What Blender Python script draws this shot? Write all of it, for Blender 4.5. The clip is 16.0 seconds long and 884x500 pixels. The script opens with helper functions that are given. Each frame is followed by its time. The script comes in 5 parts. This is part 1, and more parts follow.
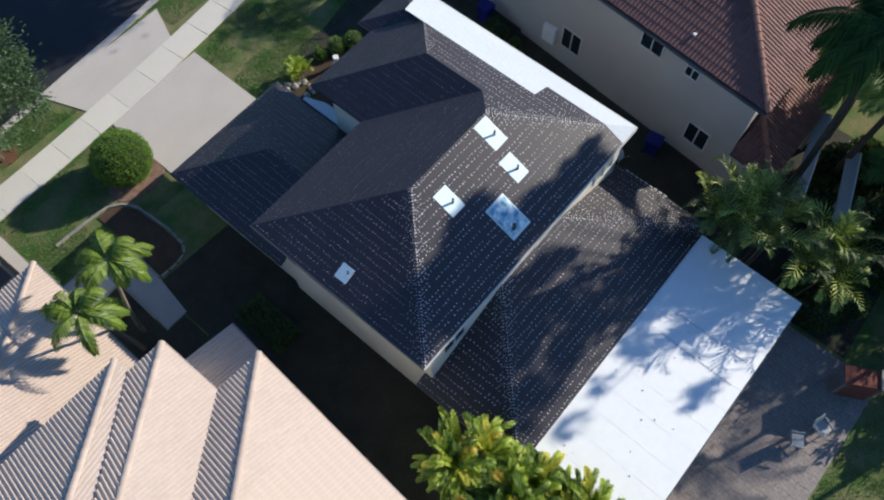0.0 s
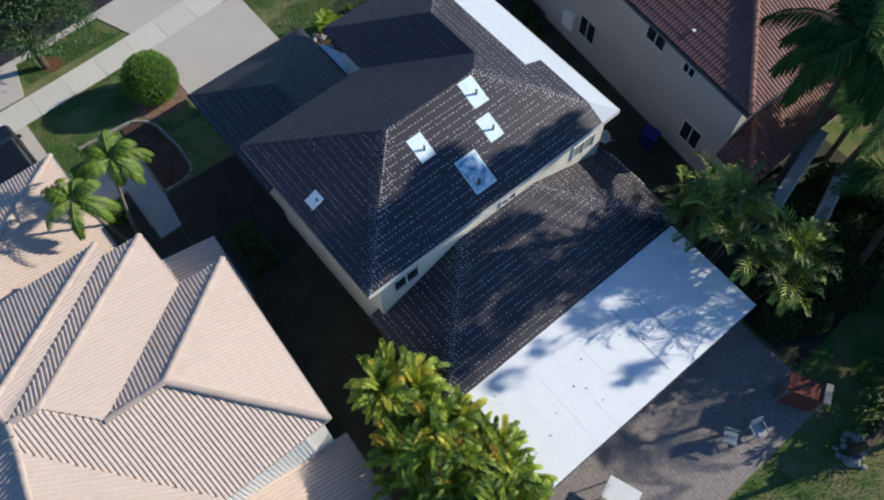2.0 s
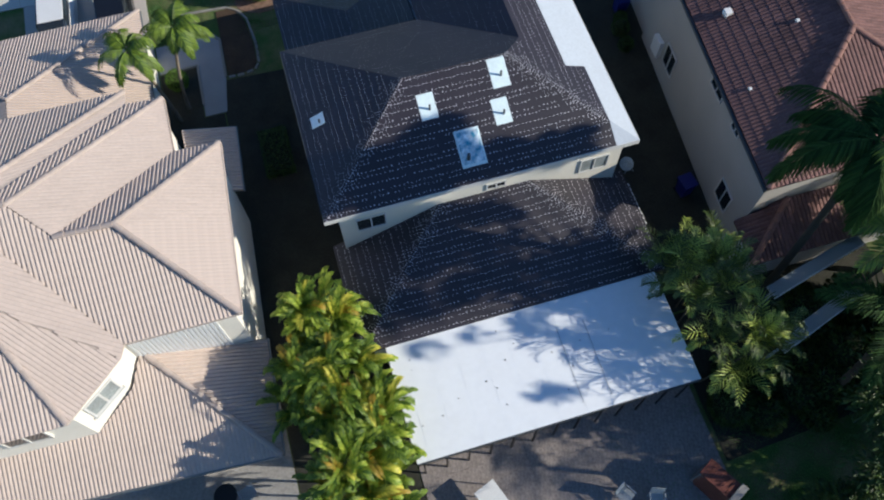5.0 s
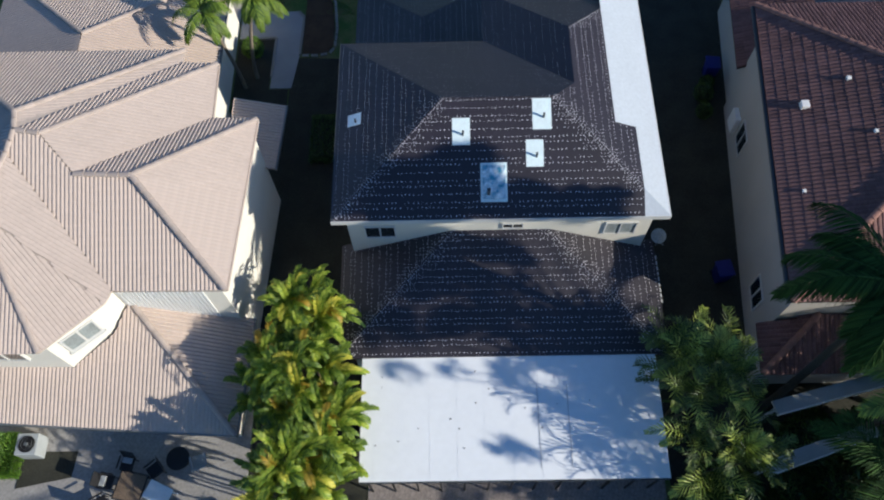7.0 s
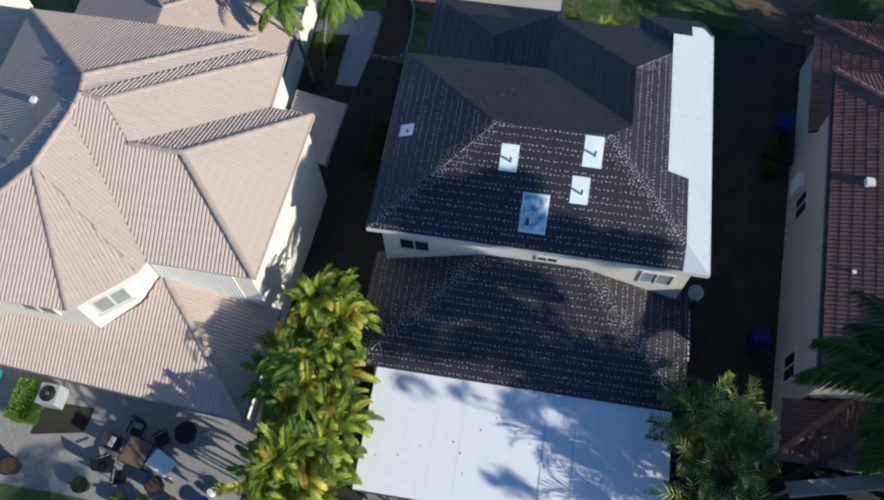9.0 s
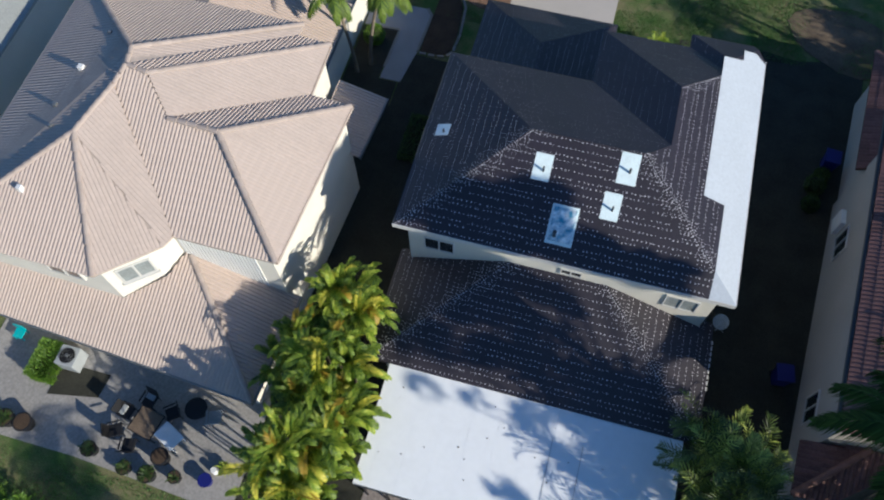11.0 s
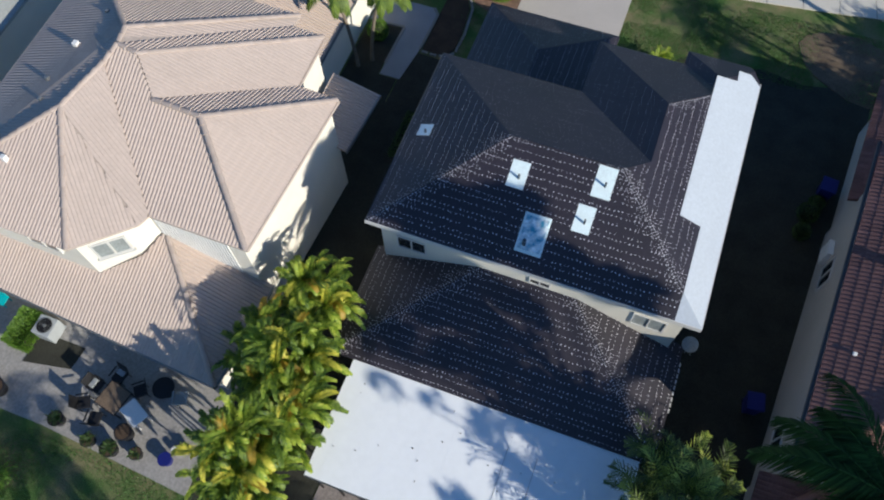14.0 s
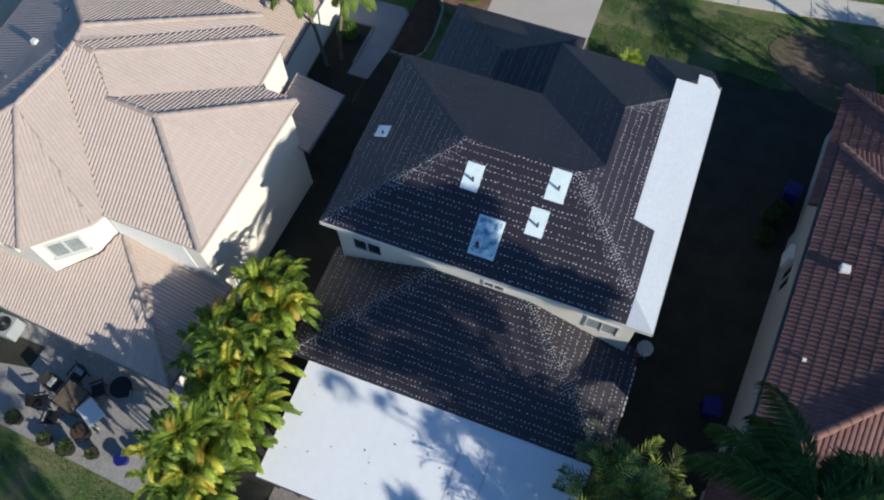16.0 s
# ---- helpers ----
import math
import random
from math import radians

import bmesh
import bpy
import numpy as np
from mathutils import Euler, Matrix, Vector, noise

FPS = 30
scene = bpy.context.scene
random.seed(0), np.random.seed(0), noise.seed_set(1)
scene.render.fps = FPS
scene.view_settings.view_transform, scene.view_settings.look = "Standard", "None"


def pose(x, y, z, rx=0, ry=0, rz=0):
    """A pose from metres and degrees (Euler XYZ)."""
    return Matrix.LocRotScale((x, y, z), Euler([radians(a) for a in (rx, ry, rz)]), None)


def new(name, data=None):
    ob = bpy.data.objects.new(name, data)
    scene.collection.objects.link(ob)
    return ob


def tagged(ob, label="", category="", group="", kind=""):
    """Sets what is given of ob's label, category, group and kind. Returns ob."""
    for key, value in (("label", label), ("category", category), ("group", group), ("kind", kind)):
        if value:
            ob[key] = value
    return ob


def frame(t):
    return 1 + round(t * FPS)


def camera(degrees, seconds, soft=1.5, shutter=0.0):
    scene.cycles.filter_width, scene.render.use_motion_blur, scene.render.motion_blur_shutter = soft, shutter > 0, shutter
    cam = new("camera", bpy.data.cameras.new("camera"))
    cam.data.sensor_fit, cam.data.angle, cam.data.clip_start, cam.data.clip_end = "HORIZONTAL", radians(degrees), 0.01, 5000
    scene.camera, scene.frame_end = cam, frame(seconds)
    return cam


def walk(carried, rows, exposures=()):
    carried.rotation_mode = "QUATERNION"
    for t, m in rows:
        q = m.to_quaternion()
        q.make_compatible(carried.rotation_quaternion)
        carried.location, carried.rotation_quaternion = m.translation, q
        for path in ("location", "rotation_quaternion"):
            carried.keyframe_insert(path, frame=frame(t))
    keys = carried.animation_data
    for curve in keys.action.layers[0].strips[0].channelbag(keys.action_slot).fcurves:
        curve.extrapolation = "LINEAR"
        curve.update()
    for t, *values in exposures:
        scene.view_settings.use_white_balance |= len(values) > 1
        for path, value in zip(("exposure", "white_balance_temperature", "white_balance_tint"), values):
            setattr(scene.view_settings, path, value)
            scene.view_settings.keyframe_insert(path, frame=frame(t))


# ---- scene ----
import colorsys
cam = camera(59.4, 16.0, 2.1)
METRES, TILT, LEAN, TURN = 20.5, -64.71, 0.54, -49.73
START = pose(-5.067, -5.361, 30.604, TILT, LEAN, TURN)
ROWS = [
    (0.0, 0.0, 0.0, 0.0, -0.0, -0.0, -0.0),
    (0.5, 0.0366, -0.02, -0.0328, 1.15, 0.16, -2.21),
    (1.0, 0.0807, -0.0377, -0.0601, 2.32, 0.22, -4.52),
    (1.5, 0.1326, -0.0535, -0.082, 3.47, 0.25, -6.79),
    (2.0, 0.188, -0.0662, -0.0956, 4.61, 0.18, -9.08),
    (2.5, 0.2461, -0.0743, -0.103, 5.83, 0.07, -11.53),
    (3.0, 0.3038, -0.0779, -0.1027, 7.1, -0.23, -14.3),
    (5.5, 0.5295, -0.0264, -0.0039, 19.27, -6.43, -34.11),
    (6.0, 0.5521, -0.0073, 0.0328, 23.19, -8.84, -38.74),
    (6.5, 0.5692, 0.0127, 0.0682, 26.57, -11.04, -42.37),
    (7.0, 0.5817, 0.028, 0.1005, 26.78, -11.03, -42.76),
    (7.5, 0.5863, 0.0365, 0.1224, 26.79, -11.07, -42.87),
    (8.0, 0.5882, 0.043, 0.1376, 28.41, -12.16, -44.3),
    (8.5, 0.5853, 0.0442, 0.1486, 31.95, -14.62, -47.39),
    (9.0, 0.5851, 0.0457, 0.1561, 36.15, -17.69, -50.42),
    (11.5, 0.5938, 0.0697, 0.1811, 45.59, -25.21, -55.59),
    (12.0, 0.5992, 0.0771, 0.1915, 48.48, -27.64, -56.73),
    (12.5, 0.6054, 0.0851, 0.2069, 50.11, -29.03, -57.31),
    (13.0, 0.6132, 0.0932, 0.2243, 50.76, -29.58, -57.54),
    (13.5, 0.6192, 0.1003, 0.2436, 50.75, -29.6, -57.6),
    (14.0, 0.6247, 0.1081, 0.2631, 50.67, -29.55, -57.62),
    (14.5, 0.63, 0.1163, 0.282, 50.59, -29.52, -57.65),
    (15.0, 0.6363, 0.1253, 0.3022, 50.49, -29.48, -57.7),
    (15.5, 0.64, 0.1324, 0.3193, 50.6, -29.65, -57.8),
    (16.0, 0.6428, 0.1415, 0.3346, 51.11, -30.15, -58.0),
]
walk(cam, [(t, START @ pose(METRES * x, METRES * y, METRES * z, 90 + pitch, roll, yaw)) for t, x, y, z, yaw, pitch, roll in ROWS],
     exposures=[(0.0, 0.55, 6050, 7), (1.5, 0.43, 5930, 7), (4.0, 0.36, 5860, 6), (7.0, 0.29, 5860, 6), (16.0, 0.25, 5860, 6)])

# ---- light ----
SUN_ELEV, SUN_AZ = 24.2, -21.5      # degrees above the horizon; azimuth from +x towards +y
world = bpy.data.worlds.new("sky")
scene.world = world
world.use_nodes = True
wn = world.node_tree.nodes
sky = wn.new("ShaderNodeTexSky")
sky.sky_type, sky.sun_disc, sky.ozone_density = "NISHITA", False, 6.0
sky.dust_density = 0.3
sky.sun_elevation, sky.sun_rotation = radians(SUN_ELEV), radians(90 - SUN_AZ)
world.node_tree.links.new(sky.outputs[0], wn["Background"].inputs[0])
wn["Background"].inputs[1].default_value = 0.102
sun = new("sun", bpy.data.lights.new("sun", "SUN"))
sun.data.energy, sun.data.angle, sun.data.color = 5.0, radians(0.55), (1.0, 0.87, 0.70)
_to = Vector((math.cos(radians(SUN_ELEV)) * math.cos(radians(SUN_AZ)), math.cos(radians(SUN_ELEV)) * math.sin(radians(SUN_AZ)), math.sin(radians(SUN_ELEV))))
sun.matrix_world = Matrix.Translation((0, 0, 60)) @ _to.to_track_quat("Z", "Y").to_matrix().to_4x4()


# ---- materials ----
def material(name, base, rough=0.8, spots=0.25, scale=1.5, fine=25.0, bump=0.0, spec=0.4, metal=0.0, tint=None, rand=0.0, stretch=None, island=0.0):
    """Principled surface with a broad and a fine noise over the base colour, and fine relief."""
    m = bpy.data.materials.new(name)
    m.use_nodes = True
    n, l = m.node_tree.nodes, m.node_tree.links
    p = n["Principled BSDF"]
    p.inputs["Roughness"].default_value = rough
    p.inputs["Metallic"].default_value = metal
    p.inputs["Specular IOR Level"].default_value = spec
    co = n.new("ShaderNodeTexCoord")
    src = co.outputs["Object"]
    if stretch:
        mp = n.new("ShaderNodeMapping")
        mp.inputs["Scale"].default_value = stretch
        l.new(src, mp.inputs[0])
        src = mp.outputs[0]
    big, small = n.new("ShaderNodeTexNoise"), n.new("ShaderNodeTexNoise")
    big.inputs["Scale"].default_value, small.inputs["Scale"].default_value = scale, fine
    big.inputs["Detail"].default_value, small.inputs["Detail"].default_value = 5, 3
    for q in (big, small):
        l.new(src, q.inputs["Vector"])
    other = tint or tuple(c * (1 - spots) for c in base)
    r1 = n.new("ShaderNodeMapRange")
    r1.inputs["From Min"].default_value, r1.inputs["From Max"].default_value = 0.35, 0.68
    l.new(big.outputs[0], r1.inputs["Value"])
    mix = n.new("ShaderNodeMix")
    mix.data_type = "RGBA"
    mix.inputs["A"].default_value, mix.inputs["B"].default_value = (*base, 1), (*other, 1)
    l.new(r1.outputs[0], mix.inputs["Factor"])
    hsv = n.new("ShaderNodeHueSaturation")
    r2 = n.new("ShaderNodeMapRange")
    r2.inputs["From Min"].default_value, r2.inputs["From Max"].default_value = 0.3, 0.7
    r2.inputs["To Min"].default_value, r2.inputs["To Max"].default_value = 1 - spots, 1 + spots
    l.new(small.outputs[0], r2.inputs["Value"])
    val = r2.outputs[0]
    if rand or island:
        if island:
            src2 = n.new("ShaderNodeNewGeometry").outputs["Random Per Island"]
        else:
            src2 = n.new("ShaderNodeObjectInfo").outputs["Random"]
        r3 = n.new("ShaderNodeMapRange")
        k = island or rand
        r3.inputs["To Min"].default_value, r3.inputs["To Max"].default_value = 1 - k, 1 + k
        l.new(src2, r3.inputs["Value"])
        mul = n.new("ShaderNodeMath")
        mul.operation = "MULTIPLY"
        l.new(val, mul.inputs[0])
        l.new(r3.outputs[0], mul.inputs[1])
        val = mul.outputs[0]
    l.new(val, hsv.inputs["Value"])
    l.new(mix.outputs["Result"], hsv.inputs["Color"])
    l.new(hsv.outputs[0], p.inputs["Base Color"])
    if bump:
        b = n.new("ShaderNodeBump")
        b.inputs["Strength"].default_value, b.inputs["Distance"].default_value = bump, 0.02
        l.new(small.outputs[0], b.inputs["Height"])
        l.new(b.outputs[0], p.inputs["Normal"])
    return m


def leaf_material(name, young, old, amount=0.35, rough=0.5, spec=0.5):
    """Foliage: colour by leaf, a little light through the blade."""
    m = bpy.data.materials.new(name)
    m.use_nodes = True
    n, l = m.node_tree.nodes, m.node_tree.links
    p, out = n["Principled BSDF"], n["Material Output"]
    p.inputs["Roughness"].default_value = rough
    p.inputs["Specular IOR Level"].default_value = spec
    geo = n.new("ShaderNodeNewGeometry")
    ramp = n.new("ShaderNodeValToRGB")
    ramp.color_ramp.elements[0].color, ramp.color_ramp.elements[1].color = (*old, 1), (*young, 1)
    l.new(geo.outputs["Random Per Island"], ramp.inputs[0])
    l.new(ramp.outputs[0], p.inputs["Base Color"])
    tr = n.new("ShaderNodeBsdfTranslucent")
    l.new(ramp.outputs[0], tr.inputs[0])
    mx = n.new("ShaderNodeMixShader")
    mx.inputs[0].default_value = amount
    l.new(p.outputs[0], mx.inputs[1])
    l.new(tr.outputs[0], mx.inputs[2])
    l.new(mx.outputs[0], out.inputs[0])
    return m


def glass_material(name, base, rough=0.05):
    m = material(name, base, rough, 0.1, 2.0, 9.0, spec=0.8)
    return m


FELT = material("dark roofing felt", (0.021, 0.0168, 0.026), 0.5, 0.24, 0.9, 14, 0.12, 0.62)
# lower roof felt, very slightly lighter and more spotted
FELT_LOW = material("lower roof dark felt", (0.022, 0.0175, 0.026), 0.5, 0.3, 0.7, 14, 0.12, 0.62)
CAP = material("white cap nail", (0.64, 0.63, 0.66), 0.45, 0.05, spec=1.0)
WHITE_FELT = material("white roof underlay", (0.51, 0.555, 0.61), 0.55, 0.05, 0.7, 9, 0.1)
MEMBRANE = material("white flat roof membrane", (0.84, 0.86, 0.875), 0.6, 0.02, 0.45, 4, 0.1)
SEAM = material("grey roof seam", (0.74, 0.77, 0.79), 0.7, 0.1)
FLASHING = material("white vent flashing", (0.74, 0.86, 0.88), 0.4, 0.10, 3)
# white and blue blotches in the colour stand for sky reflections
SKYLIGHT = material("blue tinted skylight with painted reflections", (0.95, 0.97, 0.97), 0.12, 0.2, 4.2, 9.0, spec=0.8, tint=(0.08, 0.33, 0.47))
PIPE = material("dark vent pipe", (0.06, 0.07, 0.08), 0.5, 0.1)
CREAM = material("cream stucco", (0.64, 0.61, 0.53), 0.9, 0.07, 0.8, 40, 0.3)
TANWALL = material("beige stucco", (0.76, 0.72, 0.635), 0.9, 0.07, 0.8, 40, 0.3)
GREYWALL = material("warm grey stucco", (0.43, 0.405, 0.375), 0.9, 0.08, 0.6, 40, 0.3)
FASCIA = material("white painted trim", (0.577, 0.570, 0.548), 0.6, 0.05)
TAN_TILE = material("tan concrete roof tile", (0.53, 0.433, 0.372), 0.85, 0.05, 0.5, 8, 0.05, island=0.03)
TAN_BED = material("tan tile bed", (0.45, 0.375, 0.325), 0.95, 0.15)
RED_TILE = material("red clay roof tile", (0.185, 0.094, 0.083), 0.8, 0.2, 0.9, 16, 0.2, island=0.2)
RED_BED = material("dark red tile bed", (0.074, 0.030, 0.026), 0.95, 0.15)
RED_CAP = material("pale red ridge mortar", (0.281, 0.148, 0.118), 0.85, 0.2, 2)
TAN_CAP = material("tan ridge tile", (0.429, 0.355, 0.311), 0.85, 0.1, 2, rand=0.08)
PALE_ROOF = material("weathered pale roof coating", (0.34, 0.355, 0.34), 0.8, 0.1, 0.6, 12, 0.1)
GLASS = glass_material("dark window glass", (0.02, 0.025, 0.03))
# pane grey lightened and mottled like reflecting glass; the dish shares it
PANE_GREY = material("grey with painted pane reflection", (0.27, 0.30, 0.30), 0.3, 0.3, 2.2)
GRASS = material("lawn ground", (0.070, 0.130, 0.036), 0.95, 0.35, 0.8, 18, 0.5, 0.1, tint=(0.20, 0.175, 0.095))
BLADE = leaf_material("grass blade", (0.14, 0.27, 0.06), (0.07, 0.16, 0.035), 0.4)
CONCRETE = material("pale concrete", (0.49, 0.45, 0.41), 0.9, 0.08, 0.5, 20, 0.15)
WALKWAY = material("bleached sidewalk concrete", (0.58, 0.55, 0.485), 0.9, 0.06, 0.5, 20, 0.15, rand=0.04)
ASPHALT = material("worn asphalt", (0.026, 0.028, 0.034), 0.9, 0.25, 0.5, 40, 0.3)
PAVER = material("grey-pink patio paver", (0.275, 0.24, 0.226), 0.9, 0.25, 0.5, 12, 0.2, rand=0.05)
PATIO = material("stained grey patio concrete", (0.325, 0.31, 0.295), 0.9, 0.16, 0.6, 9, 0.15)
JOINT = material("dark paver joint", (0.255, 0.224, 0.21), 0.95, 0.2)
SOIL = material("mulch soil", (0.074, 0.048, 0.030), 0.95, 0.35, 1.5, 30, 0.6)
SANDY = material("sandy brown soil", (0.16, 0.12, 0.082), 0.95, 0.4, 0.9, 22, 0.5)
MULCH = material("pink-brown bark mulch", (0.24, 0.15, 0.11), 0.95, 0.35, 4.0, 40, 0.6)
# soil colour darkened to stand for ground shade; the mulch bed shares it
SHADE_SOIL = material("dark soil with painted shade", (0.040, 0.040, 0.030), 0.95, 0.35, 1.0, 25, 0.5)
KERB = material("pale kerb stone", (0.26, 0.25, 0.23), 0.9, 0.12, 2, rand=0.1)
SLATE = material("grey entry walk", (0.29, 0.30, 0.32), 0.85, 0.12, 1.0)
BARK = material("palm bark", (0.222, 0.185, 0.141), 0.9, 0.3, 3.0, 20, 0.5)
DARKBARK = material("brown bark", (0.096, 0.070, 0.048), 0.9, 0.3, 3.0, 20, 0.5)
# bark colour darkened so the trunk reads as standing in shade
SHADEBARK = material("palm bark with painted shade", (0.04, 0.034, 0.026), 0.9, 0.3, 3.0, 20, 0.5)
LEAF_GOLD = leaf_material("golden palm leaf", (0.74, 0.66, 0.09), (0.44, 0.46, 0.05), 0.4)
LEAF_YELLOW = leaf_material("yellow-green leaf", (0.50, 0.56, 0.07), (0.17, 0.29, 0.022), 0.4)
LEAF_LIME = leaf_material("fresh green palm leaf", (0.26, 0.36, 0.04), (0.05, 0.11, 0.015), 0.4)
LEAF_ORANGE = leaf_material("orange dying leaf", (0.46, 0.30, 0.03), (0.36, 0.28, 0.03))
LEAF_DEEP = leaf_material("deep green leaf", (0.09, 0.15, 0.028), (0.022, 0.048, 0.010), 0.25)
LEAF_PALM = leaf_material("palm frond leaf", (0.24, 0.34, 0.05), (0.06, 0.13, 0.02), 0.35)
# darker copy of the palm leaf, shade put into its colour
LEAF_SHADEPALM = leaf_material("palm leaf with painted shade", (0.045, 0.095, 0.02), (0.012, 0.03, 0.008), 0.08, 0.75, 0.15)
LEAF_BUSH = leaf_material("hedge leaf", (0.20, 0.34, 0.04), (0.07, 0.16, 0.018), 0.35)
LEAF_FISH = leaf_material("fishtail palm leaf", (0.13, 0.18, 0.03), (0.022, 0.045, 0.010), 0.1)
LEAF_FRESH = leaf_material("fresh fishtail leaf", (0.40, 0.46, 0.08), (0.13, 0.20, 0.03), 0.15)
LEAF_OAK = leaf_material("grey-green tree leaf", (0.09, 0.15, 0.06), (0.035, 0.07, 0.028), 0.25)
# near-black green that stands for the shade inside foliage
CORE = material("painted inner shade", (0.022, 0.032, 0.012), 0.95, 0.3)
BLUE = material("blue plastic", (0.012, 0.016, 0.15), 0.45, 0.1)
TEAL = material("teal plastic", (0.02, 0.42, 0.45), 0.45, 0.1)
WHITE = material("white plastic", (0.75, 0.75, 0.74), 0.5, 0.06)
BLACK = material("black rubber and plastic", (0.015, 0.015, 0.017), 0.5, 0.2)
CARPAINT = material("black car paint", (0.008, 0.008, 0.010), 0.25, 0.1, spec=0.6)
BRICK = material("red brick", (0.195, 0.064, 0.045), 0.85, 0.2, 5, rand=0.2)
GREYMETAL = material("grey metal", (0.259, 0.274, 0.281), 0.45, 0.1, metal=0.6)
FENCE = material("grey-white vinyl fence", (0.370, 0.392, 0.400), 0.6, 0.1)
WOOD = material("weathered wood", (0.163, 0.118, 0.081), 0.85, 0.25, 2, 20, 0.3)


# ---- builders ----
def thing(name, label, category, at=(0, 0, 0), group="", kind=""):
    ob = new(name)
    ob.location = at
    ob.empty_display_size = 0.2
    return tagged(ob, label, category, group, kind)


def part(name, bm, mat, parent, label="", kind=""):
    """Links a bmesh (built in the parent's coordinates) as one mesh under a thing or part."""
    me = bpy.data.meshes.new(name)
    bm.to_mesh(me)
    bm.free()
    return part_mesh(name, me, mat, parent, label, kind)


def part_mesh(name, me, mat, parent, label="", kind=""):
    if mat and not me.materials:
        me.materials.append(mat)
    ob = new(name, me)
    if parent:
        ob.parent = parent
    return tagged(ob, label, kind=kind)


def pydata(verts, faces, name="m"):
    me = bpy.data.meshes.new(name)
    me.from_pydata([tuple(v) for v in verts], [], faces)
    me.update()
    return me


def box(bm, x0, x1, y0, y1, z0, z1, m=None, bevel=0.0):
    r = bmesh.ops.create_cube(bm, size=1.0)["verts"]
    bmesh.ops.transform(bm, verts=r, matrix=Matrix.Translation(((x0 + x1) / 2, (y0 + y1) / 2, (z0 + z1) / 2)) @ Matrix.Diagonal((x1 - x0, y1 - y0, z1 - z0, 1)))
    if bevel:
        es = list({e for v in r for e in v.link_edges})
        r2 = bmesh.ops.bevel(bm, geom=es, offset=bevel, segments=2, affect="EDGES", profile=0.6)
        r = list({v for v in r2["verts"]} | {v for v in r if v.is_valid})
    if m is not None:
        bmesh.ops.transform(bm, verts=[v for v in r if v.is_valid], matrix=m)
    return r


def tube(bm, a, b, r0, r1, n=8, caps=True):
    a, b = Vector(a), Vector(b)
    d = b - a
    r = bmesh.ops.create_cone(bm, cap_ends=caps, segments=n, radius1=r0, radius2=r1, depth=d.length)["verts"]
    bmesh.ops.transform(bm, verts=r, matrix=Matrix.Translation((a + b) / 2) @ d.to_track_quat("Z", "Y").to_matrix().to_4x4())
    return r


def prism(bm, poly, z0, z1):
    """Upright prism over a plan polygon."""
    lo = [bm.verts.new((x, y, z0)) for x, y in poly]
    hi = [bm.verts.new((x, y, z1)) for x, y in poly]
    n = len(poly)
    top = bm.faces.new(hi)
    bot = bm.faces.new(lo[::-1])
    for i in range(n):
        bm.faces.new((lo[i], lo[(i + 1) % n], hi[(i + 1) % n], hi[i]))
    bmesh.ops.recalc_face_normals(bm, faces=bm.faces[:])


def slab(bm, poly, thick):
    """A sloping slab under a 3D polygon."""
    hi = [bm.verts.new(p) for p in poly]
    lo = [bm.verts.new((p[0], p[1], p[2] - thick)) for p in poly]
    n = len(poly)
    bm.faces.new(hi)
    bm.faces.new(lo[::-1])
    for i in range(n):
        bm.faces.new((lo[i], lo[(i + 1) % n], hi[(i + 1) % n], hi[i]))
    bmesh.ops.recalc_face_normals(bm, faces=bm.faces[:])


def lift(poly, eave, inward, z0, s):
    """Plan polygon to 3D on a plane that rises by s per metre inwards from the eave point."""
    return [Vector((x, y, z0 + s * ((x - eave[0]) * inward[0] + (y - eave[1]) * inward[1]))) for x, y in poly]


def basis(poly):
    """Along-eave, up-slope and normal directions of a roof polygon."""
    n = Vector((0, 0, 0))
    for i in range(len(poly)):
        a, b = poly[i], poly[(i + 1) % len(poly)]
        n += Vector(((a.y - b.y) * (a.z + b.z), (a.z - b.z) * (a.x + b.x), (a.x - b.x) * (a.y + b.y)))
    n.normalize()
    if n.z < 0:
        n = -n
    u = Vector((0, 0, 1)).cross(n).normalized()
    v = n.cross(u).normalized()
    return u, v, n


def spans(poly2, u):
    """Where the line at u crosses a polygon, as spans of v."""
    hits = []
    for i in range(len(poly2)):
        (u0, v0), (u1, v1) = poly2[i], poly2[(i + 1) % len(poly2)]
        if (u0 <= u) != (u1 <= u):
            hits.append(v0 + (v1 - v0) * (u - u0) / (u1 - u0))
    hits.sort()
    return list(zip(hits[::2], hits[1::2]))


SHELL = ((-0.5, 0.0), (-0.40, 0.75), (-0.2, 1.0), (0.15, 0.72), (0.5, 0.0))
BARREL = ((-0.5, 0.0), (-0.42, 0.85), (-0.3, 1.0), (0.0, 0.8), (0.5, 0.0))


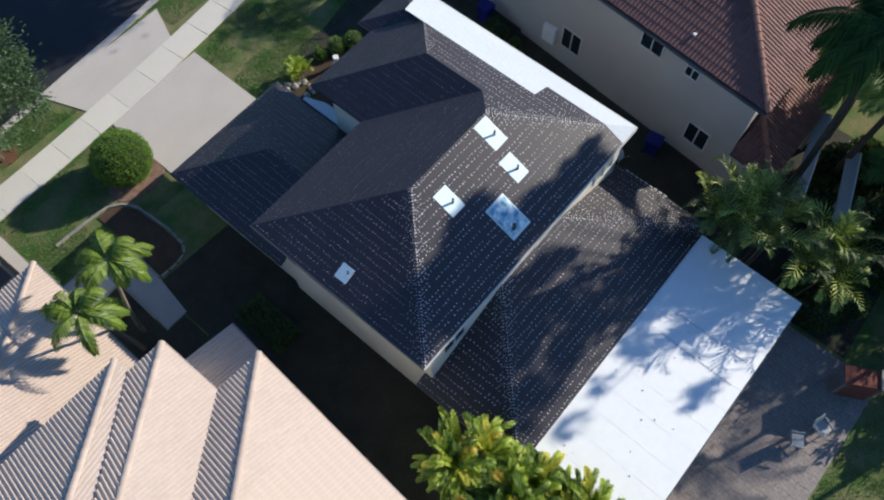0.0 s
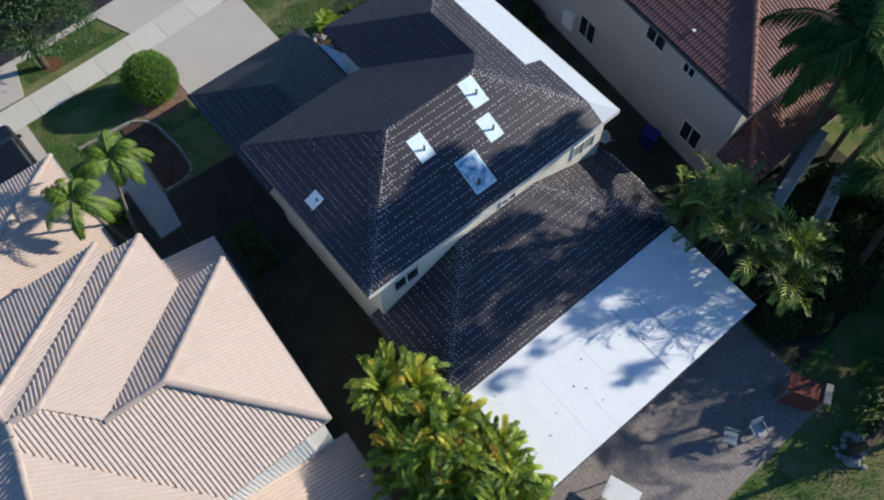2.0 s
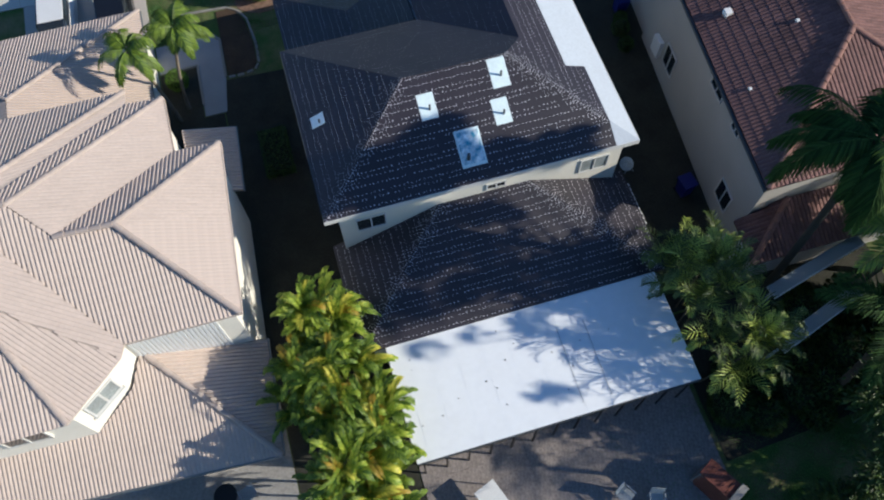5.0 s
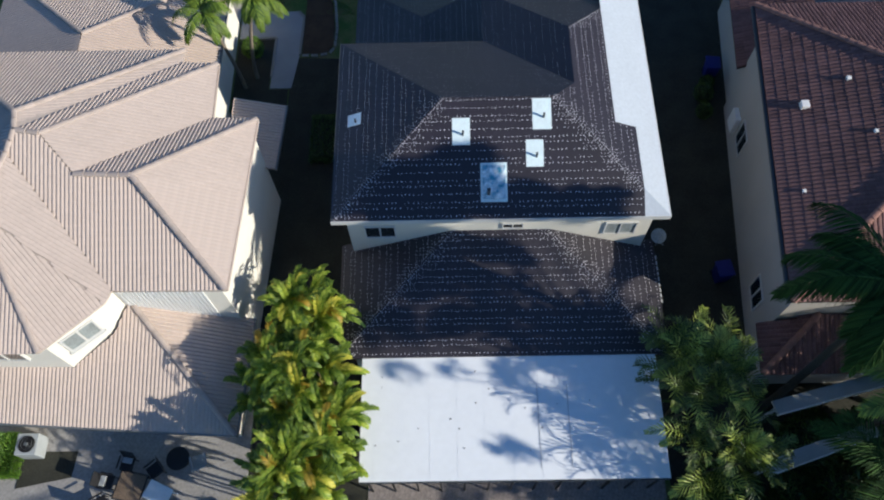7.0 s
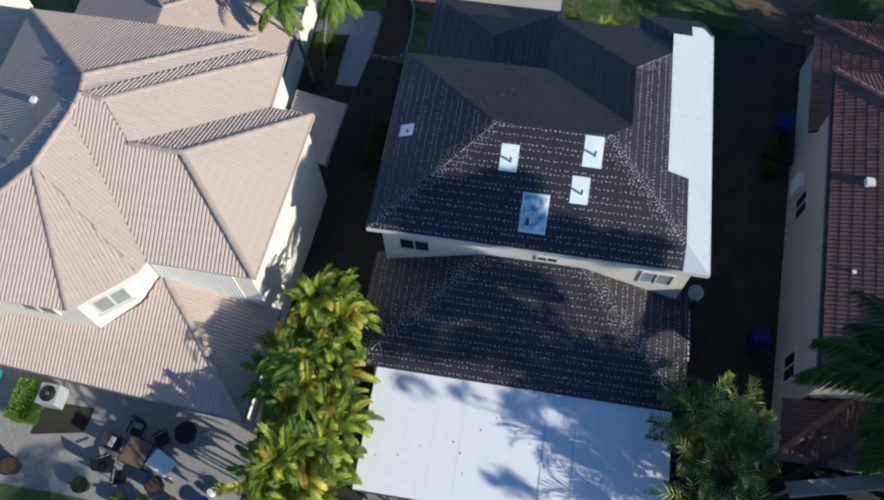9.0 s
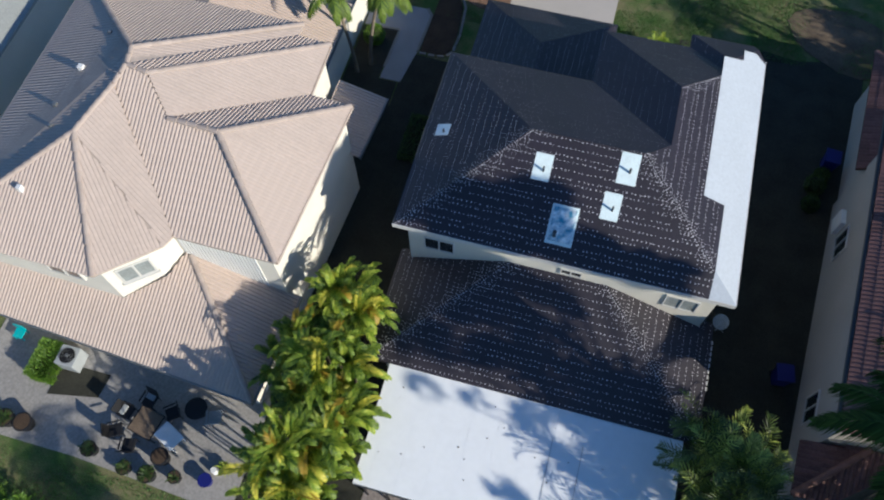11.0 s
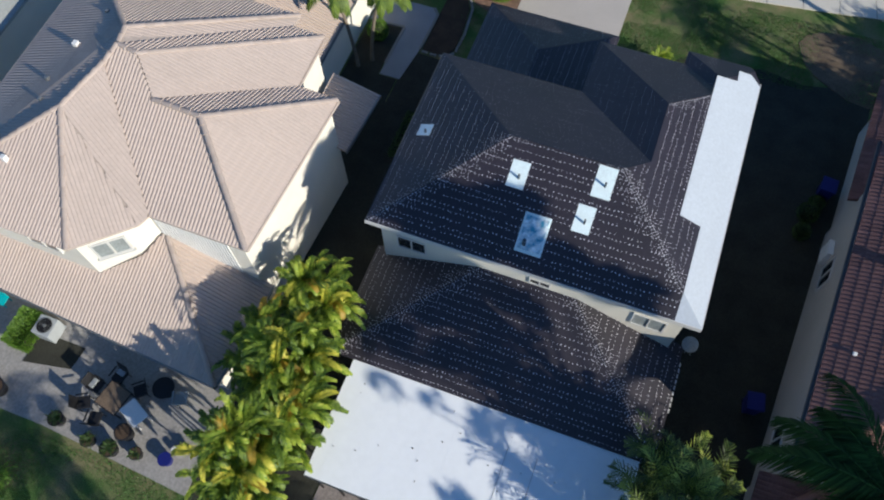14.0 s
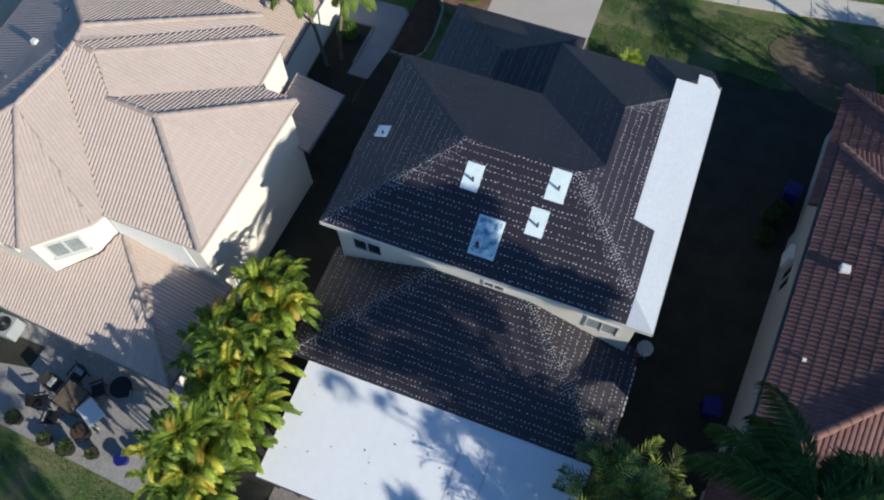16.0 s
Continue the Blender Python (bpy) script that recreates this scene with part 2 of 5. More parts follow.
def tile_field(name, poly, mat, parent, label="", width=0.148, course=0.36, high=0.035, step=0.003, shift=0.0, single=0, stretch=None, crown=False, rise=0.0):
    """Barrel tiles in courses over a roof polygon, joined into one mesh."""
    u, v, n = basis(poly)
    o = poly[0]
    p2 = [((p - o).dot(u), (p - o).dot(v)) for p in poly]
    vlow = min(q[1] for q in p2)
    prof = BARREL if crown else SHELL
    np_ = len(prof)
    verts, faces = [], []
    one = None
    rng = random.Random(len(name) * 7 + int(abs(o.x * 31 + o.y * 17)))
    c = math.floor(min(q[0] for q in p2) / width) * width + width / 2
    while c < max(q[0] for q in p2):
        for v0, v1 in spans(p2, c + 1e-5):
            trim = []
            for pu, _ in prof:
                near = [q for q in spans(p2, c + pu * width * 0.98 + 1e-5) if q[0] < v1 and q[1] > v0]
                trim.append(near[0] if near else (v0, v1))
            k = math.floor((v0 - vlow + shift) / course)
            while vlow - shift + k * course < v1:
                a = max(v0, vlow - shift + k * course)
                b = min(v1, vlow - shift + (k + 1) * course)
                k += 1
                if b - a < 0.03:
                    continue
                jl = step * rng.uniform(0.8, 1.25)
                ja = rng.uniform(-0.008, 0.008)
                mid = o + u * c + v * a
                if single and b - a > course - 0.001 and stretch[0] < mid.x < stretch[1] and stretch[2] < mid.y < stretch[3]:
                    # tiles near the flight path are separate pieces on one shared mesh
                    single -= 1
                    if one is None:
                        ends = [(pu * width, w, 0.004 + lf + rise + ph * hh) for w, lf, hh in ((-0.02, step, high), (course + 0.01, 0.0, high * 0.92)) for pu, ph in prof]
                        ends += [(-0.5 * width, -0.02, -0.01), (0.5 * width, -0.02, -0.01)]
                        one = pydata(ends, [(q, q + 1, np_ + 1 + q, np_ + q) for q in range(np_ - 1)] + [(2 * np_, 2 * np_ + 1, *range(np_ - 1, -1, -1))], "roof_tile")
                        one.materials.append(mat)
                        turn = Matrix((u, v, n)).transposed().to_4x4()
                    ob = new("roof_tile", one)
                    ob.parent = parent
                    ob.matrix_local = Matrix.Translation(mid + v * ja) @ turn
                    continue
                base = len(verts)
                for vv, lf, hh in ((a + ja - 0.02, jl, high), (b + 0.01, 0.0, high * 0.92)):
                    for (pu, ph), (t0, t1) in zip(prof, trim):
                        cut = min(max(vv, t0 - 0.02), t1)
                        verts.append(o + u * (c + pu * width) + v * cut + n * (lf + rise + 0.004 + ph * hh))
                for q in range(np_ - 1):
                    faces.append((base + q, base + q + 1, base + np_ + 1 + q, base + np_ + q))
                lo = len(verts)
                verts.append(verts[base] - n * (0.014 + rise + jl))
                verts.append(verts[base + np_ - 1] - n * (0.014 + rise + jl))
                faces.append((lo, lo + 1, *range(base + np_ - 1, base - 1, -1)))
        c += width
    return part_mesh(name, pydata(verts, faces), mat, parent, label, "stuff")


def cap_mesh(r=0.12, length=0.40):
    verts, faces = [], []
    for k, (y, rr, z) in enumerate(((0, r, 0.02), (length, r * 0.86, 0.0))):
        for i in range(7):
            a = math.pi * i / 6
            verts.append((rr * math.cos(a), y, z + rr * 0.75 * math.sin(a)))
    for i in range(6):
        faces.append((i, i + 1, 8 + i, 7 + i))
    faces.append(tuple(range(6, -1, -1)))
    return pydata(verts, faces, "ridge_tile")


def ridge_line(a, b, me, parent, length=0.40, rise=0.03):
    """A run of ridge tiles from a up to b."""
    a, b = Vector(a), Vector(b)
    d = b - a
    n = max(1, int(d.length / (length * 0.9)))
    y = d.normalized()
    x = y.cross(Vector((0, 0, 1))).normalized()
    z = x.cross(y)
    rot = Matrix((x, y, z)).transposed().to_4x4()
    for i in range(n):
        ob = new("ridge_tile", me)
        ob.parent = parent
        p = a + d * (i / n) + Vector((0, 0, rise))
        ob.matrix_local = Matrix.Translation(p) @ rot @ pose(0, 0, 0, random.uniform(-0.8, 0.8), random.uniform(-2, 2), random.uniform(-1.2, 1.2))


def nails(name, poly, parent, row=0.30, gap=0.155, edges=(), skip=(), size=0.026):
    """White cap nails in rows over felt, denser along the given hip edges."""
    u, v, n = basis(poly)
    o = poly[0]
    p2 = [((p - o).dot(u), (p - o).dot(v)) for p in poly]
    vlow = min(q[1] for q in p2)
    flip = [(b, a) for a, b in p2]
    rng = random.Random(int(abs(o.x * 97 + o.y * 13)) + len(poly))
    pts = []
    k = 0
    w = 0.14
    while vlow + w < max(q[1] for q in p2):
        for a, b in spans(flip, vlow + w):
            c = a + 0.1 + (0.1 if k % 2 else 0)
            while c < b - 0.05:
                if rng.random() < 0.95:
                    pts.append((c + rng.uniform(-0.03, 0.03), vlow + w + rng.uniform(-0.018, 0.018)))
                c += gap * rng.uniform(0.93, 1.07)
        w += row * (0.62 if k % 3 == 1 else 1.0)
        k += 1
    for (a, b) in edges:
        a2, b2 = ((a - o).dot(u), (a - o).dot(v)), ((b - o).dot(u), (b - o).dot(v))
        L = math.hypot(b2[0] - a2[0], b2[1] - a2[1])
        # a tight line of nails along the hip
        for i in range(int(L / 0.11)):
            f = (i + 0.5) / int(L / 0.11)
            for off in (0.07, -0.07):
                q = (a2[0] + (b2[0] - a2[0]) * f + off, a2[1] + (b2[1] - a2[1]) * f)
                if rng.random() < 0.9 and any(s0 < q[1] < s1 for s0, s1 in spans(p2, q[0])):
                    pts.append((q[0] + rng.uniform(-0.012, 0.012), q[1]))
        # saw-toothed patches of close nails where each strip of felt ends
        if abs(b2[1] - a2[1]) > 0.5:
            lo_, hi_ = sorted((a2[1], b2[1]))
            y = lo_ + 0.08
            while y < hi_:
                f = (y - a2[1]) / (b2[1] - a2[1])
                xh = a2[0] + (b2[0] - a2[0]) * f
                reach = 0.25 + 0.5 * (1 - ((y - lo_) / 0.86) % 1.0)
                x = 0.17
                while x < reach:
                    for sgn in (1, -1):
                        q = (xh + sgn * x + rng.uniform(-0.02, 0.02), y + rng.uniform(-0.02, 0.02))
                        if rng.random() < 0.85 and any(s0 < q[1] < s1 for s0, s1 in spans(p2, q[0])):
                            pts.append((*q, 0.8))
                    x += 0.135
                y += 0.125
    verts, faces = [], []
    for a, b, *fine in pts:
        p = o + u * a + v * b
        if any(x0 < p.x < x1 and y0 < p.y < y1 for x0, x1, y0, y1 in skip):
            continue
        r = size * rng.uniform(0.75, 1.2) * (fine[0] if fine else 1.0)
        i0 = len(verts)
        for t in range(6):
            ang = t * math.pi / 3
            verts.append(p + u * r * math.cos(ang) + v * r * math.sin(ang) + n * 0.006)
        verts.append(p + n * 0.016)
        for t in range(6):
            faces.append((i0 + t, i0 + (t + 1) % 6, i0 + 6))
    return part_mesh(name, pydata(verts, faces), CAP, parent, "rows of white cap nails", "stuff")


def window(parent, corner, along, up, width, height, panes=2, label="white-framed sliding window with dark glass", frame_w=0.05, mat=FASCIA, glass=GLASS, depth=0.05):
    """A window on a wall: frame of four bars and a mullion, with panes under it. corner: lower corner on the wall face."""
    x, z = Vector(along).normalized(), Vector(up).normalized()
    y = z.cross(x)
    m = Matrix((x, y, z)).transposed().to_4x4()
    m.translation = Vector(corner)
    bm = bmesh.new()
    f = frame_w
    box(bm, 0, width, -depth, depth, 0, f, m)
    box(bm, 0, width, -depth, depth, height - f, height, m)
    box(bm, 0, f, -depth, depth, f, height - f, m)
    box(bm, width - f, width, -depth, depth, f, height - f, m)
    for i in range(1, panes):
        c = width * i / panes
        box(bm, c - f / 2, c + f / 2, -depth, depth, f, height - f, m)
    w = part("window", bm, mat, parent, label)
    for i in range(panes):
        bm = bmesh.new()
        box(bm, width * i / panes + f * 0.6, width * (i + 1) / panes - f * 0.6, -0.012, 0.012, f * 0.8, height - f * 0.8, m)
        part("pane", bm, glass, w)
    return w


def leafblade(verts, faces, p, d, up, length, width, droop=0.5, seg=3, fold=0.15):
    """One pointed leaf from p along d, drooping; appended to the lists as its own island."""
    d = d.normalized()
    s = d.cross(up)
    if s.length < 1e-4:
        s = Vector((1, 0, 0))
    s.normalize()
    i0 = len(verts)
    pos = Vector(p)
    for k in range(seg + 1):
        f = k / seg
        w = width * (0.35 + 1.3 * f) if f < 0.4 else width * (1.0 - (f - 0.4) / 0.6 * 0.97) * 0.9
        lift_ = up * (fold * w)
        verts.append(pos - s * w / 2 + lift_)
        verts.append(pos.copy())
        verts.append(pos + s * w / 2 + lift_)
        if k < seg:
            dd = (d - Vector((0, 0, 1)) * droop * (f + 0.5 / seg)).normalized()
            pos = pos + dd * (length / seg)
            b = i0 + 3 * k
            faces.append((b, b + 1, b + 4, b + 3))
            faces.append((b + 1, b + 2, b + 5, b + 4))


def frond(verts, faces, base, d, length, leaf_len, leaf_w, count, droop, rng, stem=None, fold=0.12, hang=0.0, sweep=0.45):
    """A feather palm frond: leaflets on both sides of a drooping rib."""
    d = d.normalized()
    pos = Vector(base)
    step = length / count
    up = Vector((0, 0, 1))
    for k in range(count):
        f = k / (count - 1)
        dd = (d - up * droop * f * f * 1.6).normalized()
        nxt = pos + dd * step
        side = dd.cross(up)
        if side.length < 1e-3:
            side = Vector((1, 0, 0))
        side.normalize()
        nrm = side.cross(dd)
        if stem is not None:
            sv, sf = stem
            i0 = len(sv)
            r = 0.03 * (1 - 0.8 * f) * (leaf_len + 0.4)
            for q in (pos, nxt):
                sv.extend((q - side * r, q + nrm * r, q + side * r))
            sf.extend(((i0, i0 + 1, i0 + 4, i0 + 3), (i0 + 1, i0 + 2, i0 + 5, i0 + 4), (i0 + 2, i0, i0 + 3, i0 + 5)))
        if f > 0.08:
            ll = leaf_len * (0.45 + 1.1 * math.sin(math.pi * min(1, f * 0.85 + 0.12))) * rng.uniform(0.85, 1.1) * 0.7
            for sgn in (1, -1):
                ld = (side * sgn * 1.0 + dd * (sweep + 0.8 * f) + nrm * (fold + rng.uniform(-0.18, 0.18)) - up * hang)
                leafblade(verts, faces, pos, ld, nrm, ll, leaf_w, rng.uniform(0.25, 0.6) + hang, 3 if hang else 2)
        pos = nxt
    return pos


# ---- ground, road and paving ----
def sheet(name, poly, z, mat, label, category, thick=0.0):
    bm = bmesh.new()
    if thick:
        prism(bm, poly, z - thick, z)
    else:
        bm.faces.new([bm.verts.new((x, y, z)) for x, y in poly])
    ob = part(name, bm, mat, None)
    return tagged(ob, label, category, kind="structure")


def rect(x0, x1, y0, y1):
    return [(x0, y0), (x1, y0), (x1, y1), (x0, y1)]


bm = bmesh.new()
bmesh.ops.create_grid(bm, x_segments=40, y_segments=40, size=600)
ground = tagged(part("ground", bm, GRASS, None), "patchy green lawn and bare soil between the houses", "ground", kind="structure")


def bend(x):
    """The street's gentle curve: the near edge of the sidewalk at x."""
    return 20.42 + 0.05 * x + 0.0031 * x * x if abs(x) < 22 else 20.42 + 0.05 * x + 0.0031 * 484 + 0.11 * (abs(x) - 22)


def ribbon(name, lo, hi, z, mat, label, category, thick):
    xs = [-120 + 4 * k for k in range(61)]
    poly = [(x, bend(x) + lo) for x in xs] + [(x, bend(x) + hi) for x in reversed(xs)]
    bm = bmesh.new()
    for k in range(60):
        x0, x1 = xs[k], xs[k + 1]
        f = [bm.verts.new(q) for q in ((x0, bend(x0) + lo, z), (x1, bend(x1) + lo, z), (x1, bend(x1) + hi, z), (x0, bend(x0) + hi, z))]
        bm.faces.new(f)
    bmesh.ops.remove_doubles(bm, verts=bm.verts[:], dist=0.001)
    r = bmesh.ops.extrude_face_region(bm, geom=bm.faces[:])
    bmesh.ops.translate(bm, verts=[g for g in r["geom"] if isinstance(g, bmesh.types.BMVert)], vec=(0, 0, -thick))
    bmesh.ops.recalc_face_normals(bm, faces=bm.faces[:])
    return tagged(part(name, bm, mat, None), label, category, kind="structure")


road = ribbon("road", 4.1, 13.0, 0.02, ASPHALT, "dark worn asphalt street in tree shade", "road", 0.06)
gutter = ribbon("kerb", 3.72, 4.1, 0.05, CONCRETE, "low pale concrete street gutter kerb", "kerb", 0.1)
# sidewalk slabs, one by one with open joints
walk_way = ribbon("sidewalk", 0.02, 1.48, 0.025, JOINT, "bleached concrete sidewalk along the street in square slabs", "sidewalk", 0.06)
bm = bmesh.new()
box(bm, 0.012, 1.812, 0.0, 1.5, 0.0, 0.06, bevel=0.008)
slab_me = bpy.data.meshes.new("slab")
bm.to_mesh(slab_me)
bm.free()
slab_me.materials.append(WALKWAY)
for i in range(46):
    x = -40 + 1.82 * i
    ob = new("slab", slab_me)
    ob.parent = walk_way
    ob.matrix_local = pose(x, bend(x), random.uniform(-0.006, 0.004), 0, 0, math.degrees(math.atan2(bend(x + 1.82) - bend(x), 1.82)))
drive = thing("driveway", "pale concrete driveway between garage and street", "driveway", kind="structure")
for y0, y1, x0, x1, fl in ((13.6, 20.7, 0.75, 6.15, 0.0), (21.95, 24.3, 0.45, 5.9, 0.9)):
    bm = bmesh.new()
    prism(bm, [(x0, y0), (x1, y0), (x1 + fl, y1), (x0 - fl, y1)], -0.05, 0.045)
    part("driveway_slab", bm, CONCRETE, drive)
drive_left = thing("neighbour_driveway", "pale concrete driveway of the tan-roofed house", "driveway", kind="structure")
bm = bmesh.new()
prism(bm, [(-12.5, 14.6), (-6.3, 14.6), (-6.3, 20.84), (-12.5, 20.84)], -0.05, 0.04)
part("driveway_slab", bm, CONCRETE, drive_left)
bm = bmesh.new()
prism(bm, [(-12.5, 21.9), (-5.6, 21.9), (-5.0, 24.2), (-13.2, 24.2)], -0.05, 0.04)
part("driveway_slab", bm, CONCRETE, drive_left)

# dark ground sheets that paint in the shade between the houses
for nm, poly in (("side_shade", [(-5, -4.5), (-3.65, -4.5), (-3.65, -13.2), (0.95, -13.2), (0.95, -4.5), (0.6, 12.3), (-3.45, 12.5), (-3.45, 9.1), (-5, 9.2)]), ("side_shade", [(11.7, -5.2), (17.2, -5.2), (18.4, 9.0), (18.6, 16.7), (17.2, 17.3), (15.4, 16.9), (13.4, 17.2), (11.4, 16.8), (9.8, 16.9), (9.0, 16.2), (11.7, 12.2)])):
    sheet(nm, poly, 0.02, SHADE_SOIL, "dark soil-coloured sheet standing for shade between two houses", "ground", 0.04)
# rear patio of the dark-roofed house, laid with pavers
patio = thing("rear_patio", "grey-pink paver patio behind the house", "patio", kind="structure")
bm = bmesh.new()
box(bm, 1.0, 12.4, -13.1, -3.5, -0.05, 0.02)
part("patio_bed", bm, JOINT, patio)
side_patio = sheet("side_patio", [(-16, -10.3), (-10.5, -10.3), (-8.0, -10.45), (-3.7, -10.75), (-3.7, -3.0), (-16, -3.0)], 0.035, PATIO, "stained grey concrete patio behind the tan-roofed house", "patio", 0.1)

# entry walk and planting bed beside the garage
entry_walk = sheet("entry_walk", [(-4.4, 10.6), (-3.35, 10.6), (-3.06, 12.7), (-2.98, 15.1), (-3.3, 15.5), (-6.2, 15.5), (-6.2, 13.75), (-4.32, 13.78)], 0.04, SLATE, "grey slate entry walk in shade", "walkway", 0.08)
walk_edge = thing("walk_edging", "pale concrete edging along the entry walk", "edging", kind="structure")
for (ax, ay), (bx, by) in (((-3.06, 12.66), (-2.98, 15.1)), ((-2.98, 15.1), (-3.3, 15.5)), ((-4.38, 11.3), (-4.32, 13.78)), ((-4.32, 13.78), (-5.3, 13.7))):
    L = math.hypot(bx - ax, by - ay)
    bm = bmesh.new()
    box(bm, 0, L, -0.06, 0.06, 0.0, 0.1, bevel=0.012)
    ob = part("edging_strip", bm, KERB, walk_edge)
    ob.matrix_local = pose(ax, ay, 0, 0, 0, math.degrees(math.atan2(by - ay, bx - ax)))
bed = sheet("planting_bed", [(-2.95, 12.72), (-2.1, 12.7), (-1.65, 12.82), (-1.42, 13.2), (-1.38, 14.3), (-1.55, 16.0), (-1.9, 16.7), (-2.3, 17.0), (-2.9, 17.0)], 0.05, SOIL, "dark mulch planting bed with a pale kerb", "planting bed", 0.08)
kerb_path = [(-3.0, 12.62), (-2.1, 12.58), (-1.6, 12.7), (-1.32, 13.1), (-1.25, 14.3), (-1.42, 16.1), (-1.75, 16.7), (-2.3, 17.1), (-3.3, 17.2), (-5.0, 17.3)]
kerb_bed = thing("bed_kerb", "pale curved kerb of stones round the planting bed", "kerb", kind="structure")
bm = bmesh.new()
box(bm, -0.165, 0.165, -0.06, 0.06, 0.0, 0.10, bevel=0.015)
stone_me = bpy.data.meshes.new("kerb_stone")
bm.to_mesh(stone_me)
bm.free()
stone_me.materials.append(KERB)
for (ax, ay), (bx, by) in zip(kerb_path, kerb_path[1:]):
    L = math.hypot(bx - ax, by - ay)
    for i in range(max(1, int(L / 0.31))):
        f = (i + 0.5) / max(1, int(L / 0.31))
        ob = new("kerb_stone", stone_me)
        ob.parent = kerb_bed
        ob.matrix_local = pose(ax + (bx - ax) * f, ay + (by - ay) * f, random.uniform(-0.02, 0.01), 0, 0, math.degrees(math.atan2(by - ay, bx - ax)) + random.uniform(-4, 4))

# ---- the dark-roofed house ----
EAVE, S = 6.0, 0.43
house = thing("house", "two-storey cream house re-roofed with dark felt and white cap nails", "house")


def wall_block(name, poly, z0, z1, mat, parent, label=""):
    bm = bmesh.new()
    prism(bm, poly, z0, z1)
    return part(name, bm, mat, parent, label)


wall_block("wall", [(0.5, 0.15), (11.8, 0.15), (11.8, 10.4), (9.3, 10.4), (6.3, 10.4), (6.3, 7.7), (0.5, 7.7)], 0.0, 5.93, CREAM, house, "cream stucco upper walls")
wall_block("garage_wall", [(0.65, 7.68), (5.9, 7.68), (5.9, 13.7), (0.65, 13.7)], 0.0, 2.86, CREAM, house)
wall_block("rear_wall", [(0.5, -3.7), (11.9, -3.7), (11.9, 0.52), (0.5, 0.52)], 0.0, 3.18, CREAM, house)

A_L, A_R, W_T, W_F = (4.1, 4.1), (8.2, 4.1), (9.05, 4.95), (9.05, 7.65)
faces_main = {
    "rear": ([(0, 0), (12.3, 0), A_R, A_L], (0, 0), (0, 1)),
    "left": ([(0, 8.2), (0, 0), A_L], (0, 0), (1, 0)),
    "front": ([A_L, A_R, W_T, (5.8, 8.2), (0, 8.2)], (0, 8.2), (0, -1)),
    "right": ([(12.3, 0), (12.3, 10.9), (11.95, 11.3), (10.8, 10.1), (10.8, 9.4), W_F, W_T, A_R], (12.3, 0), (-1, 0)),
    "wing_left": ([(5.8, 8.2), W_T, W_F, (5.8, 10.9)], (5.8, 0), (1, 0)),
    "wing_front": ([(5.8, 10.9), W_F, (10.8, 9.4), (9.3, 10.9)], (0, 10.9), (0, -1)),
    "bay_left": ([(9.3, 10.9), (10.8, 9.4), (10.8, 10.1), (9.3, 11.6)], (9.3, 0), (1, 0)),
    "bay_front": ([(9.3, 11.6), (10.8, 10.1), (12.0, 11.3), (11.8, 11.6)], (0, 11.6), (0, -1)),
}
VENTS = [(0.46, 0.99, 3.95, 4.48), (5.45, 6.42, 0.56, 1.88), (7.38, 8.07, 2.97, 4.02), (7.12, 7.76, 1.72, 2.63), (4.45, 5.1, 2.49, 3.4)]
WHITE_ZONE = [(11.35, 12.4, -0.1, 3.6), (10.55, 12.4, 3.55, 12.0)]
polys, slopes = {}, {}
for key, (poly, e, inw) in faces_main.items():
    polys[key] = lift(poly, e, inw, EAVE, S)
    bm = bmesh.new()
    slab(bm, polys[key], 0.12)
    slopes[key] = part("roof_slope", bm, FELT, house, "dark felt roof slope")
hips = {
    "rear": [(polys["rear"][0], polys["rear"][3]), (polys["rear"][1], polys["rear"][2])],
    "left": [(polys["left"][1], polys["left"][2])],
    "right": [(polys["right"][0], polys["right"][7]), (polys["right"][4], polys["right"][5])],
}
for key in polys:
    # nails are drawn smaller on these slopes to look dimmed by shade
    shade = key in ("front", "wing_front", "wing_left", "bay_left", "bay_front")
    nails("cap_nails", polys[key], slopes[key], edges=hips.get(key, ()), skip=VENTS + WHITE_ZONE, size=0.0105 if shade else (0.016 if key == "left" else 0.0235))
# fascia boards under the eaves
for x0, x1, y0, y1 in ((-0.02, 12.32, -0.03, 0.0), (-0.03, 0.0, 0.0, 8.2), (12.3, 12.33, 0.0, 10.9)):
    bm = bmesh.new()
    box(bm, x0, x1, y0, y1, EAVE - 0.21, EAVE + 0.012)
    part("fascia", bm, PIPE if x0 == -0.03 else FASCIA, house)
# bare white underlay along the east eave, not yet felted
bm = bmesh.new()
for poly in ([(11.38, 0.93), (12.32, 0.0), (12.32, 3.6), (11.38, 3.6)], [(10.55, 3.6), (12.32, 3.6), (12.32, 10.74), (11.85, 11.05), (11.34, 10.89), (11.37, 10.38), (10.54, 10.09)]):
    slab(bm, [p + Vector((0, 0, 0.012)) for p in lift(poly, (12.3, 0), (-1, 0), EAVE, S)], 0.02)
part("underlay", bm, WHITE_FELT, slopes["right"], "bare white underlay strip along the eave")
bm = bmesh.new()
slab(bm, [p + Vector((0, 0, 0.012)) for p in lift([(11.38, -0.02), (12.32, -0.02), (12.32, 0.0), (11.38, 0.93)], (0, 0), (0, 1), EAVE, S)], 0.02)
part("underlay", bm, WHITE_FELT, slopes["rear"])
